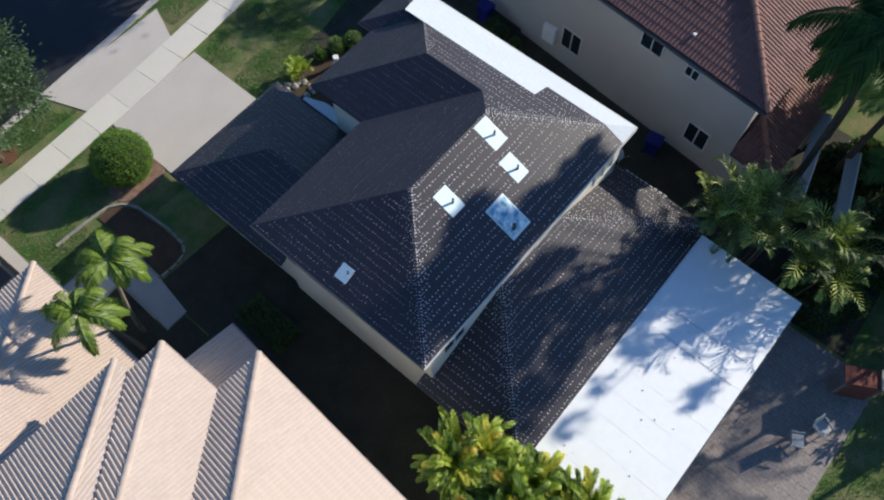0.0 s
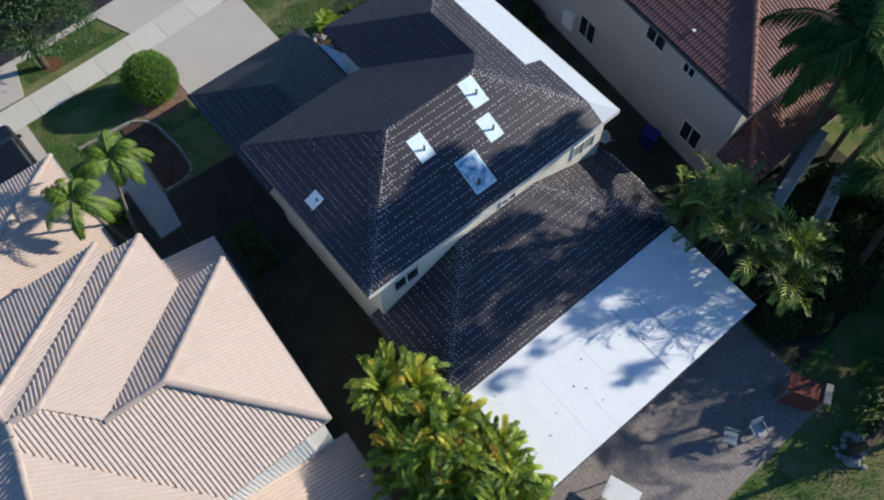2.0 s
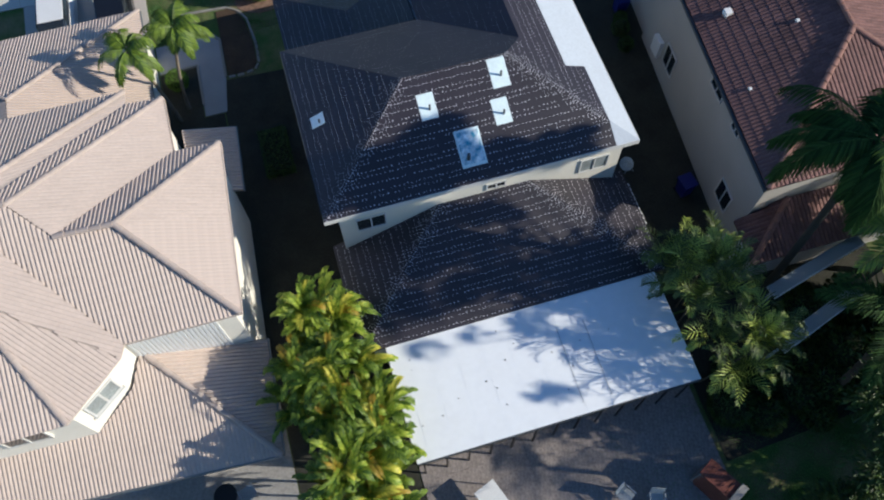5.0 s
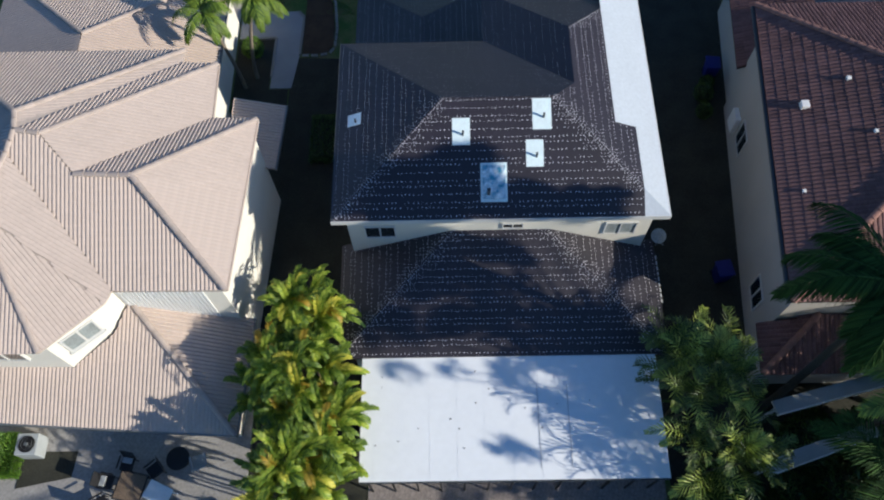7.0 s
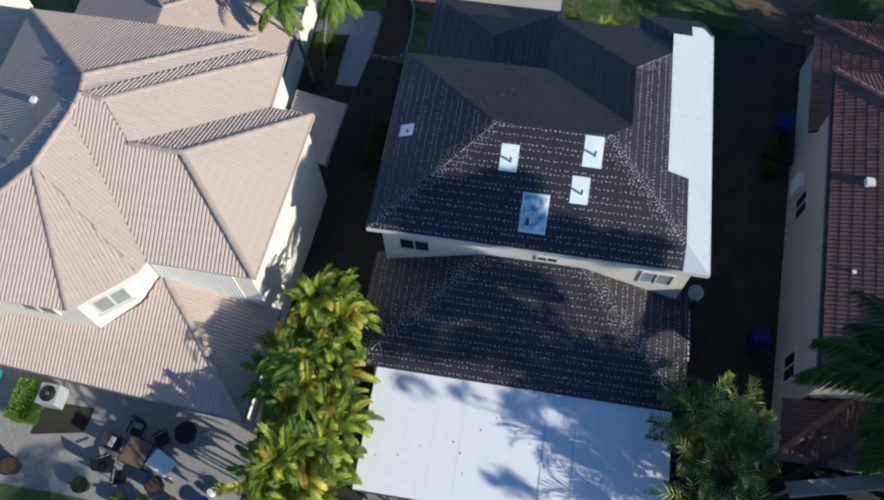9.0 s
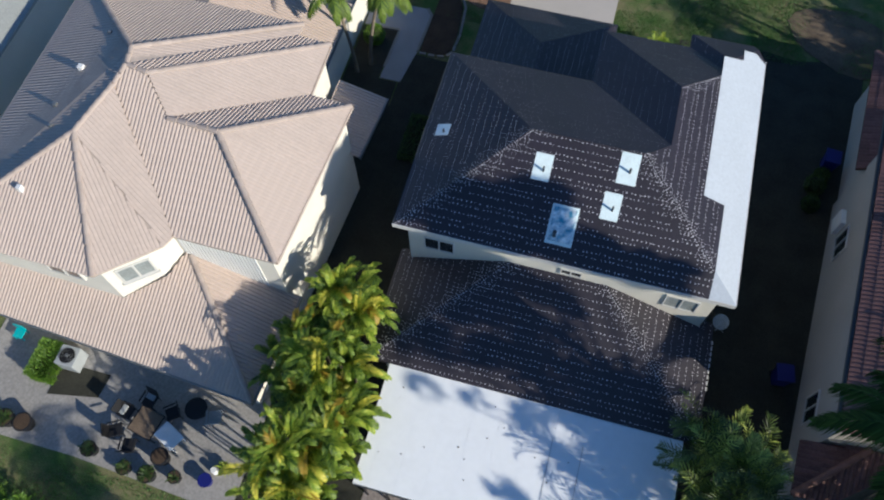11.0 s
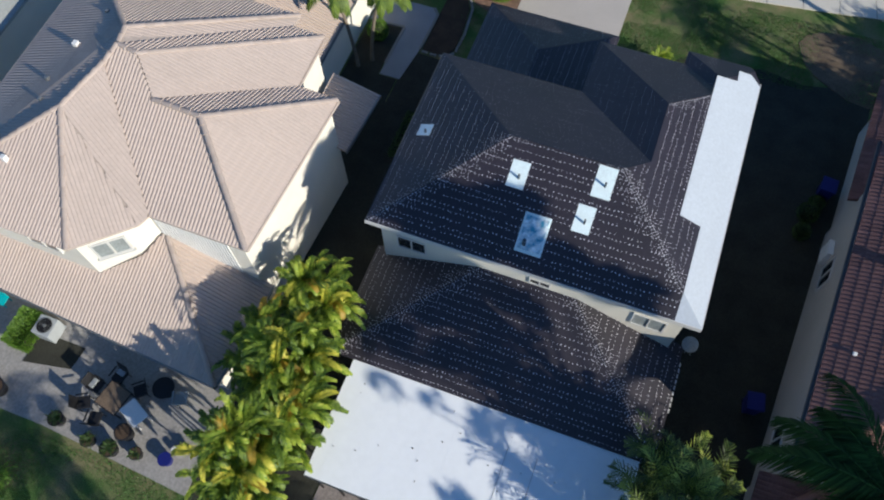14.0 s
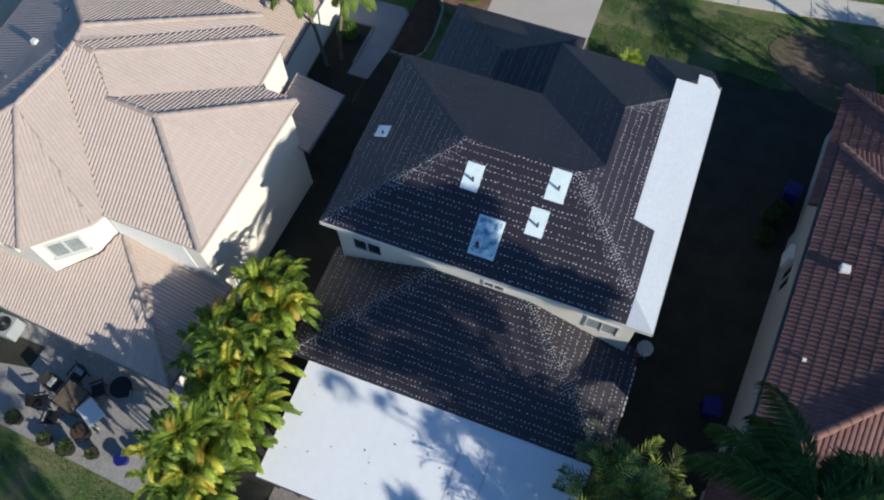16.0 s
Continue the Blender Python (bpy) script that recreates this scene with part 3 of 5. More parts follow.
# white vent flashings with their pipes
for i, (x0, x1, y0, y1) in enumerate(VENTS):
    key = "left" if i == 0 else "rear"
    e, inw = faces_main[key][1:]
    p4 = [p + Vector((0, 0, 0.012)) for p in lift([(x0, y0), (x1, y0), (x1, y1), (x0, y1)], e, inw, EAVE, S)]
    bm = bmesh.new()
    slab(bm, p4, 0.02)
    fl = part("vent_flashing", bm, FLASHING, slopes[key], "square white metal vent flashing")
    c = sum(p4, Vector()) / 4
    if i == 1:
        bm = bmesh.new()
        slab(bm, [c + (p - c) * 0.84 + Vector((0, 0, 0.05)) for p in p4], 0.045)
        part("skylight_pane", bm, SKYLIGHT, fl, "blue tinted skylight pane with painted reflections")
    pipes = [((-0.2, -0.42), 0.22, 0.07, 0.07)] if i == 1 else [((0.06, -0.12), 0.2, 0.04, 0.04)]
    for (dx, dy), h, r0, r1 in pipes:
        bm = bmesh.new()
        tube(bm, c + Vector((dx, dy, -0.1)), c + Vector((dx, dy, h)), r0, r1, 10)
        part("pipe", bm, PIPE, fl)

# lower hip roofs: behind the house and over the garage
L_E = 2.97
low = {
    "rear": lift([(0.0, -4.2), (12.4, -4.2), (7.7, 0.5), (4.7, 0.5)], (0, -4.2), (0, 1), L_E, S),
    "left": lift([(0.0, 0.5), (0.0, -4.2), (4.7, 0.5)], (0, 0), (1, 0), L_E, S),
    "right": lift([(12.4, -4.2), (12.4, 0.5), (7.7, 0.5)], (12.4, 0), (-1, 0), L_E, S),
}
low_hips = {"rear": [(low["rear"][0], low["rear"][3]), (low["rear"][1], low["rear"][2])], "left": [(low["left"][1], low["left"][2])], "right": [(low["right"][0], low["right"][2])]}
for key, p in low.items():
    bm = bmesh.new()
    slab(bm, p, 0.12)
    lower_slope = part("lower_roof_slope", bm, FELT_LOW, house, "dark felt lower roof slope")
    nails("cap_nails", p, lower_slope, edges=low_hips[key], size=0.0225)
G_E = 2.95
gar = {
    "front": lift([(6.35, 14.2), (0.15, 14.2), (3.25, 11.1)], (0, 14.2), (0, -1), G_E, S),
    "left": lift([(0.15, 14.2), (0.15, 7.7), (3.25, 7.7), (3.25, 11.1)], (0.15, 0), (1, 0), G_E, S),
    "right": lift([(6.35, 7.7), (6.35, 14.2), (3.25, 11.1), (3.25, 7.7)], (6.35, 0), (-1, 0), G_E, S),
}
for key, p in gar.items():
    bm = bmesh.new()
    slab(bm, p, 0.12)
    gs = part("garage_roof_slope", bm, FELT, house, "dark felt garage roof slope")
    # smaller garage nails, dimmed by size like those on the shaded slopes
    nails("cap_nails", p, gs, size=0.016)
bm = bmesh.new()
prism(bm, [(6.36, 9.6), (6.95, 9.6), (6.85, 11.7), (6.5, 12.6), (6.36, 12.6)], 2.9, 3.02)
part("valley_flashing", bm, WHITE_FELT, house, "white flat strip beside the garage roof")
# white flashing pieces along the east eave of the rear roof
bm = bmesh.new()
box(bm, -0.05, 0.03, -0.075, 0.075, -0.03, 0.012, bevel=0.006)
piece_me = bpy.data.meshes.new("flashing_piece")
bm.to_mesh(piece_me)
bm.free()
piece_me.materials.append(FASCIA)
for k in range(9):
    ob = new("flashing_piece", piece_me)
    ob.parent = house
    ob.matrix_local = pose(12.42, -0.25 - 0.23 * k, L_E - 0.01, 0, 0, random.uniform(-4, 4))
# flat white roof over the terrace, in sheets, on posts
FLAT_Z = 2.93
bm = bmesh.new()
slab(bm, [Vector((0.95, -8.68, FLAT_Z - 0.12)), Vector((11.9, -8.68, FLAT_Z - 0.12)), Vector((11.9, -4.1, FLAT_Z)), Vector((0.95, -4.1, FLAT_Z))], 0.10)
flat = part("flat_roof", bm, MEMBRANE, house, "flat white membrane roof over the terrace")
for i in range(11):
    x = 0.95 + 1.0 * i + 0.5
    bm = bmesh.new()
    slab(bm, [Vector((x - 0.006, -8.66, FLAT_Z - 0.116)), Vector((x + 0.006, -8.66, FLAT_Z - 0.116)), Vector((x + 0.006, -4.12, FLAT_Z + 0.003)), Vector((x - 0.006, -4.12, FLAT_Z + 0.003))], 0.01)
    part("sheet_seam", bm, SEAM if i == 6 else MEMBRANE, flat)
for k in range(13):
    x = 1.2 + 0.875 * k
    bm = bmesh.new()
    box(bm, x - 0.03, x + 0.03, -8.62, -8.56, 0.0, FLAT_Z - 0.2)
    part("post", bm, BLACK, house, "slim dark terrace post")
bm = bmesh.new()
box(bm, 0.97, 11.88, -8.72, -8.66, FLAT_Z - 0.32, FLAT_Z - 0.13)
part("gutter", bm, PIPE, house, "dark gutter along the flat roof edge")
# windows in the rear wall and sides
window(house, (1.1, 0.14, 4.42), (1, 0, 0), (0, 0, 1), 1.18, 0.9)
window(house, (10.1, 0.14, 4.42), (1, 0, 0), (0, 0, 1), 1.2, 0.9, glass=PANE_GREY)
window(house, (6.25, 0.14, 5.0), (1, 0, 0), (0, 0, 1), 0.8, 0.4)
window(house, (0.49, 5.6, 3.9), (0, -1, 0), (0, 0, 1), 1.1, 1.0)

# ---- the tan-tiled neighbour ----
tan = thing("house", "two-storey beige house with tan barrel-tile hip roofs", "house")
TE, TS = 6.0, 0.40
V = lambda x, y, z: Vector((x, y, z))
k1, k3 = V(-11.12, 2.8, 8.1), V(-11.93, -0.22, 7.69)
p1, pm = V(-10.23, 2.68, 8.04), V(-11.34, 1.97, 7.88)
rA, rV = V(-6.92, 1.2, 7.52), V(-8.95, 1.28, 7.54)
bay, baym, bayl = V(-7.54, -2.56, TE), V(-7.72, -3.03, TE), V(-9.65, -4.8, TE)
hJ = V(-11.35, 3.68, 8.0)
a_se, a_ne = V(-3.56, -2.6, TE), V(-3.12, 4.56, TE)
d_se, d_ne = V(-4.9, 4.62, TE), V(-4.95, 7.29, TE)
j_se, j_ne = V(-6.37, 7.3, TE), V(-6.37, 8.02, TE)
tan_faces = {
    "east_a": [a_se, a_ne, rA],
    "south_b": [bay, a_se, rA, rV, p1, k1, pm],
    "north_c": [a_ne, d_se, rV, rA],
    "east_d": [d_se, d_ne, p1, rV],
    "north_k": [d_ne, j_se, k1, p1],
    "east_j": [j_se, j_ne, hJ, k1],
    "north_h": [j_ne, V(-16.3, 8.1, TE - 0.03), hJ],
    "west": [V(-16.3, 8.1, TE - 0.03), V(-16.3, -4.8, TE - 0.03), k3, pm, k1, hJ],
    "south_f": [V(-16.3, -4.8, TE - 0.03), bayl, k3],
    "chamfer": [bayl, baym, k3],
    "east_chamfer": [baym, bay, pm, k3],
}
tan_slopes = {}
for key, p in tan_faces.items():
    bm = bmesh.new()
    slab(bm, [q - V(0, 0, 0.07 if key == "south_b" else 0.0) for q in p], 0.10)
    tan_slopes[key] = part("roof_slope", bm, TAN_BED, tan, "tan barrel-tile roof slope")
    tile_field("roof_tiles", p, TAN_TILE, tan_slopes[key], single=300, stretch=(-8.2, -3.0, -1.9, 1.2), high={"east": 0.012, "cham": 0.022, "west": 0.06}.get(key[:4], 0.047), crown=True, rise=0.03 if key[:4] in ("east", "cham") else 0.0)
tan_roof = tan_slopes["south_b"]
cap_tan = cap_mesh()
cap_tan.materials.append(TAN_CAP)
for a, b in ((a_se, rA), (a_ne, rA), (rA, rV), (d_ne, p1), (p1, k1), (j_ne, hJ), (hJ, k1), (V(-16.3, 8.1, TE - 0.03), hJ), (k1, pm), (pm, k3), (V(-16.3, -4.8, TE - 0.03), k3), (bayl, k3)):
    ridge_line(a, b, cap_tan, tan_roof, rise=0.015)
# lower roofs
TL, TLS = 2.6, 0.43
lower_tan = {
    "south": lift([(-16.3, -6.05), (-3.62, -6.9), (-7.36, -2.53), (-7.6, -2.4), (-8.1, -3.4), (-9.6, -4.5), (-16.3, -4.3)], (-3.62, -6.9), (0.0645, 0.998), TL, TLS),
    "east": lift([(-3.62, -6.9), (-3.36, -2.4), (-7.3, -2.4), (-7.36, -2.53)], (-3.62, -6.9), (-0.998, 0.0645), TL, TLS),
    "porch": lift([(-3.0, 4.1), (-2.77, 7.35), (-4.9, 7.35), (-4.9, 4.1)], (-2.85, 0), (-1, 0), 3.05, 0.3),
    "garage_n": lift([(-6.02, 15.2), (-16.7, 15.2), (-11.36, 9.86)], (0, 15.2), (0, -1), 3.0, 0.38),
    "garage_e": lift([(-6.02, 7.8), (-6.02, 15.2), (-11.36, 9.86), (-11.36, 7.8)], (-6.02, 0), (-1, 0), 3.0, 0.38),
    "garage_w": lift([(-16.7, 15.2), (-16.7, 7.8), (-11.36, 7.8), (-11.36, 9.86)], (-16.7, 0), (1, 0), 3.0, 0.38),
}
for key, p in lower_tan.items():
    bm = bmesh.new()
    slab(bm, p, 0.10)
    tan_low = part("lower_roof_slope", bm, TAN_BED, tan, "tan barrel-tile lower roof slope")
    tile_field("roof_tiles", p, TAN_TILE, tan_low, high=0.045, crown=True)
for a, b in ((lower_tan["south"][1], lower_tan["south"][2]), (lower_tan["garage_n"][0], lower_tan["garage_n"][2]), (lower_tan["garage_n"][1], lower_tan["garage_n"][2])):
    ridge_line(a, b, cap_tan, tan_low)
wall_block("wall", [(-15.8, -4.38), (-9.62, -4.52), (-8.22, -3.36), (-7.72, -2.46), (-3.8, -2.47), (-3.37, 4.3), (-5.16, 4.35), (-5.2, 7.0), (-6.7, 7.0), (-6.7, 7.7), (-15.8, 7.7)], 0.0, 5.94, TANWALL, tan, "beige stucco upper walls")
wall_block("garage_wall", [(-16.2, 7.72), (-6.3, 7.72), (-6.3, 14.7), (-16.2, 14.7)], 0.0, 2.92, TANWALL, tan)
wall_block("rear_wall", [(-15.9, -5.65), (-4.05, -6.4), (-3.85, -2.22), (-15.9, -2.22)], 0.0, 2.5, TANWALL, tan)
for ga, gb in ((V(-16.3, -6.1, TL), V(-3.58, -6.95, TL)), (V(-3.57, -6.9, TL), V(-3.31, -2.4, TL)), (a_se + V(0.04, 0, 0), a_ne + V(0.04, 0, 0)), (d_se + V(0.04, 0, 0), d_ne + V(0.04, 0, 0)), (V(-2.96, 4.1, 3.05), V(-2.73, 7.35, 3.05)), (V(-5.98, 8.1, 3.0), V(-5.98, 15.2, 3.0))):
    off = (gb - ga).cross(V(0, 0, 1)).normalized() * 0.04
    bm = bmesh.new()
    slab(bm, [ga - off + V(0, 0, 0.01), gb - off + V(0, 0, 0.01), gb + off + V(0, 0, 0.01), ga + off + V(0, 0, 0.01)], 0.15)
    part("gutter", bm, TAN_CAP if ga.z > 3.1 else GREYMETAL, tan)
# white vertical strips on the short south wall under the eave, one per tile width
bm = bmesh.new()
box(bm, -0.05, 0.05, -0.04, 0.0, 0.0, 3.2, bevel=0.004)
wall_strip_me = bpy.data.meshes.new("wall_strip")
bm.to_mesh(wall_strip_me)
bm.free()
wall_strip_me.materials.append(WHITE)
for k in range(21):
    ob = new("wall_strip", wall_strip_me)
    ob.parent = tan
    ob.matrix_local = pose(-7.5 + 0.148 * k, -2.465, 2.7)
# slanted bay window
d = Vector((1.40, 1.16, 0)).normalized()
out = Vector((d.y, -d.x, 0))
q = Vector((-9.62, -4.52, 0)) + d * 0.42
window(tan, q + out * 0.02 + Vector((0, 0, 4.5)), d, (0, 0, 1), 1.3, 1.05, frame_w=0.075, glass=PANE_GREY)
bm = bmesh.new()
box(bm, -0.06, 1.36, -0.12, 0.02, -0.07, 0.02, Matrix.Translation(q + Vector((0, 0, 4.48))) @ Matrix.Rotation(math.atan2(d.y, d.x), 4, "Z"))
part("window_sill", bm, FASCIA, tan)
window(tan, (-12.2, -4.5, 4.5), (1, -0.029, 0), (0, 0, 1), 1.5, 0.9)

# ---- the red-tiled neighbour ----
red = thing("house", "two-storey warm grey stucco house with red barrel-tile roof", "house")
RE, RS = 6.25, 0.37
rot = lambda x, y: (x + 0.09 * (y + 3.5), y)      # its walls stand a few degrees askew
red_up = {
    "west": [(15.85, -3.5), (15.85, 9.6), (20.6, 4.85), (20.6, 1.25)],
    "south": [(25.35, -3.5), (15.85, -3.5), (20.6, 1.25)],
    "east": [(25.35, 9.6), (25.35, -3.5), (20.6, 1.25), (20.6, 4.85)],
    "north": [(15.85, 9.6), (25.35, 9.6), (20.6, 4.85)],
}
zr = {(20.6, 1.25): RE + RS * 4.75, (20.6, 4.85): RE + RS * 4.75}
red_faces = {k: [Vector((*rot(x, y), zr.get((x, y), RE))) for x, y in p] for k, p in red_up.items()}
red_faces["porch_west"] = [Vector((*rot(x, y), z)) for x, y, z in ((16.1, 8.9, 3.1), (16.1, 15.4, 3.1), (19.3, 12.2, 4.4), (19.3, 8.9, 4.4))]
red_faces["porch_north"] = [Vector((*rot(x, y), z)) for x, y, z in ((16.1, 15.4, 3.1), (24.0, 15.4, 3.1), (19.3, 12.2, 4.4))]
red_faces["low_west"] = [Vector((*rot(15.85, -5.05), 2.95)), Vector((*rot(15.85, -3.05), 2.95)), Vector((*rot(17.85, -3.05), 3.81))]
red_faces["low_south"] = [Vector((*rot(24.5, -5.05), 2.95)), Vector((*rot(15.85, -5.05), 2.95)), Vector((*rot(17.85, -3.05), 3.81)), Vector((*rot(24.5, -3.05), 3.81))]
for k, p in red_faces.items():
    bm = bmesh.new()
    slab(bm, p, 0.12)
    red_roof = part("roof_slope", bm, RED_BED, red, "red barrel-tile roof slope")
    tile_field("roof_tiles", p, RED_TILE, red_roof, single=300, stretch=(15.5, 17.6, -3.0, 4.0), width=0.17, course=0.39, step=0.014, high=0.036)
cap_red = cap_mesh(0.13)
cap_red.materials.append(RED_CAP)
for a, b in (((15.85, -3.5), (20.6, 1.25)), ((25.35, -3.5), (20.6, 1.25)), ((20.6, 1.25), (20.6, 4.85)), ((15.85, 9.6), (20.6, 4.85))):
    ridge_line((*rot(*a), zr.get(a, RE)), (*rot(*b), zr.get(b, RE)), cap_red, red_roof)
ridge_line(red_faces["low_west"][0], red_faces["low_west"][2], cap_red, red_roof)
ridge_line(red_faces["porch_west"][1], red_faces["porch_west"][2], cap_red, red_roof)
wall_block("wall", [rot(*q) for q in ((16.45, -3.0), (24.8, -3.0), (24.8, 9.0), (16.45, 9.0))], 0.0, 6.2, GREYWALL, red, "warm grey stucco walls")
wall_block("front_wall", [rot(*q) for q in ((16.6, 8.98), (23.5, 8.98), (23.5, 14.9), (16.6, 14.9))], 0.0, 3.05, GREYWALL, red)
wall_block("rear_wall", [rot(*q) for q in ((16.35, -4.6), (24.0, -4.6), (24.0, -2.98), (16.35, -2.98))], 0.0, 2.9, GREYWALL, red)
al = (rot(0, 1)[0] - rot(0, 0)[0], 1, 0)
for y, z, w, h in ((-1.9, 1.1, 1.15, 1.25), (1.5, 4.5, 1.15, 1.1), (5.4, 1.2, 1.15, 1.3), (-0.35, 4.6, 0.7, 0.6)):
    window(red, Vector((*rot(16.45, y), z)) + Vector((-0.01, 0, 0)), al, (0, 0, 1), w, h)
bm = bmesh.new()
a, b = Vector((*rot(15.82, -3.5), RE - 0.05)), Vector((*rot(15.82, 9.6), RE - 0.05))
slab(bm, [a, b, b + Vector((-0.09, 0, 0)), a + Vector((-0.09, 0, 0))], 0.14)
part("gutter", bm, PIPE, red, "dark eave gutter")
for x, y, s in ((17.7, 4.2, 0.15), (19.3, 5.0, 0.08), (17.0, 0.6, 0.065), (19.6, 2.5, 0.07)):
    zz = RE + RS * (x - rot(15.85, y)[0])
    bm = bmesh.new()
    box(bm, x - s, x + s, y - s, y + s, zz - 0.1, zz + s * 1.3, bevel=0.02)
    part("roof_vent", bm, WHITE, red, "white roof vent")


# ---- plants ----
def plume_clump(name, label, at, blobs, tops, mats, seed, plume=(1.9, 0.40, 0.11, 17), per=6, droop=1.25, sweep=0.9):
    """A dense clump of cane stems, each topped by a rosette of arching feathered plumes; mats: (part name, material, share, label)."""
    rng = random.Random(seed)
    th = thing(name, label, "palm clump", at)
    lists = [([], []) for _ in mats]
    ribs = ([], [])
    tot = sum(b[3] * b[4] for b in blobs)
    for bx, by, bz, rx, ry, rz in blobs:
        for i in range(max(3, int(tops * rx * ry / tot))):
            a, h = rng.uniform(0, 2 * math.pi), rng.uniform(-0.3, 1.0)
            rr = math.sqrt(max(0, 1 - h * h)) * rng.uniform(0.55, 1.0)
            p = Vector((bx + math.cos(a) * rr * rx * 0.72, by + math.sin(a) * rr * ry * 0.78, bz - 0.35 + h * rz * 0.8))
            if i % 3 == 0:
                bm = bmesh.new()
                tube(bm, (p.x * 0.8, p.y * 0.85, 0), p, 0.045, 0.03, 6)
                part("stem", bm, DARKBARK, th)
            out = Vector((math.cos(a) * rr, math.sin(a) * rr, 0.2))
            for k in range(per):
                q = k * 2.399 + rng.uniform(-0.9, 0.9)
                d = Vector((math.cos(q), math.sin(q), rng.uniform(0.7, 2.4))) + out * 0.75
                f, pick = rng.random(), 0
                while pick < len(mats) - 1 and f > mats[pick][2]:
                    f -= mats[pick][2]
                    pick += 1
                frond(*lists[pick], p + Vector((0, 0, rng.uniform(-0.3, 0.1))), d, plume[0] * rng.uniform(0.65, 1.2), plume[1] * rng.uniform(0.8, 1.2), plume[2], plume[3], droop * rng.uniform(0.5, 1.5), rng, ribs, 0.85, 0.0, sweep)
    for (v, f), (nm, mat, share, lab) in zip(lists, mats):
        if v:
            part_mesh(nm, pydata(v, f), mat, th, lab)
    part_mesh("leaf_ribs", pydata(*ribs), mats[0][1], th)
    return th


def feather_palm(name, label, at, height, fronds, length, seed, lean=(0, 0), leaf=0.55, leaf_w=0.05, mat=LEAF_PALM, trunk_r=0.14, trunk_mat=BARK, count=26, droop=0.9, rise=(-0.1, 1.0), hang=0.0, uneven=0.25, young=None):
    """A feather palm with a ringed, slightly curved trunk."""
    rng = random.Random(seed)
    th = thing(name, label, "palm tree", at)
    bm = bmesh.new()
    n = 9
    pts = [Vector((lean[0] * (i / n) ** 1.6, lean[1] * (i / n) ** 1.6, height * i / n)) for i in range(n + 1)]
    for i in range(n):
        r = trunk_r * (1.35 - 0.5 * (i / n) ** 0.5)
        tube(bm, pts[i], pts[i + 1] + Vector((0, 0, 0.02)), r, r * 0.93, 10)
    part("trunk", bm, trunk_mat, th, "ringed grey trunk")
    verts, faces, sv, sf = [], [], [], []
    top = pts[-1]
    for i in range(fronds):
        a = i * 2.399 + rng.uniform(-uneven, uneven)
        h = rise[0] + (rise[1] - rise[0]) * ((i * 0.618) % 1.0)
        d = Vector((math.cos(a), math.sin(a), h))
        frond(verts, faces, top + Vector((0, 0, 0.1)), d, length * rng.uniform(1.0 - 0.6 * uneven, 1.1), leaf, leaf_w, count, droop * rng.uniform(1.0 - 0.8 * uneven, 1.0 + 0.8 * uneven), rng, (sv, sf), 0.12, hang)
    part_mesh("crown", pydata(verts, faces), mat, th)
    part_mesh("leaf_ribs", pydata(sv, sf), mat, th)
    if young:
        # one or two fronds in a lighter green, coloured to look sunlit
        verts, faces = [], []
        for a, h, far in young:
            frond(verts, faces, top + Vector((0, 0, 0.1)), Vector((math.cos(a), math.sin(a), h)), length * far, leaf * 0.75, leaf_w, count, droop * 0.7, rng, (verts, faces), 0.25, hang * 0.2)
        part_mesh("sunlit_frond", pydata(verts, faces), LEAF_LIME, th, "lighter green fronds")
    return th


def leaf_tree(name, label, at, height, blobs, leaves, mat, seed, leaf=0.16, trunk_r=0.2, category="tree", bark=DARKBARK):
    """A broadleaf tree: tapered trunk, limbs to each bough, and boughs of many small leaves with gaps."""
    rng = random.Random(seed)
    th = thing(name, label, category, at)
    bm = bmesh.new()
    fork = Vector((0, 0, height * 0.4))
    tube(bm, (0, 0, 0), fork, trunk_r, trunk_r * 0.75, 9)
    for bx, by, bz, r in blobs:
        mid = Vector((bx * 0.45, by * 0.45, height * 0.4 + (bz - height * 0.4) * 0.6))
        tube(bm, fork - Vector((0, 0, 0.1)), mid, trunk_r * 0.5, trunk_r * 0.3, 7)
        tube(bm, mid, (bx, by, bz), trunk_r * 0.3, trunk_r * 0.1, 6)
    part("trunk", bm, bark, th)
    verts, faces = [], []
    tot = sum(b[3] ** 2 for b in blobs)
    for bx, by, bz, r in blobs:
        clumps = [(Vector((rng.gauss(0, 1), rng.gauss(0, 1), rng.gauss(0, 1) * 0.8)).normalized() * r * rng.uniform(0.55, 1.0)) for _ in range(16)]
        for i in range(int(leaves * r * r / tot)):
            c = rng.choice(clumps)
            p = Vector((bx, by, bz)) + c + Vector((rng.gauss(0, 1), rng.gauss(0, 1), rng.gauss(0, 0.8))) * r * 0.22
            d = (p - Vector((bx, by, bz - r * 0.5))).normalized() + Vector((rng.uniform(-1, 1), rng.uniform(-1, 1), rng.uniform(-0.6, 0.6))) * 0.8
            leafblade(verts, faces, p, d, Vector((rng.uniform(-0.6, 0.6), rng.uniform(-0.6, 0.6), 1)).normalized(), leaf * rng.uniform(0.7, 1.4), leaf * 0.5, 0.5, 2)
    part_mesh("crown", pydata(verts, faces), mat, th)
    return th


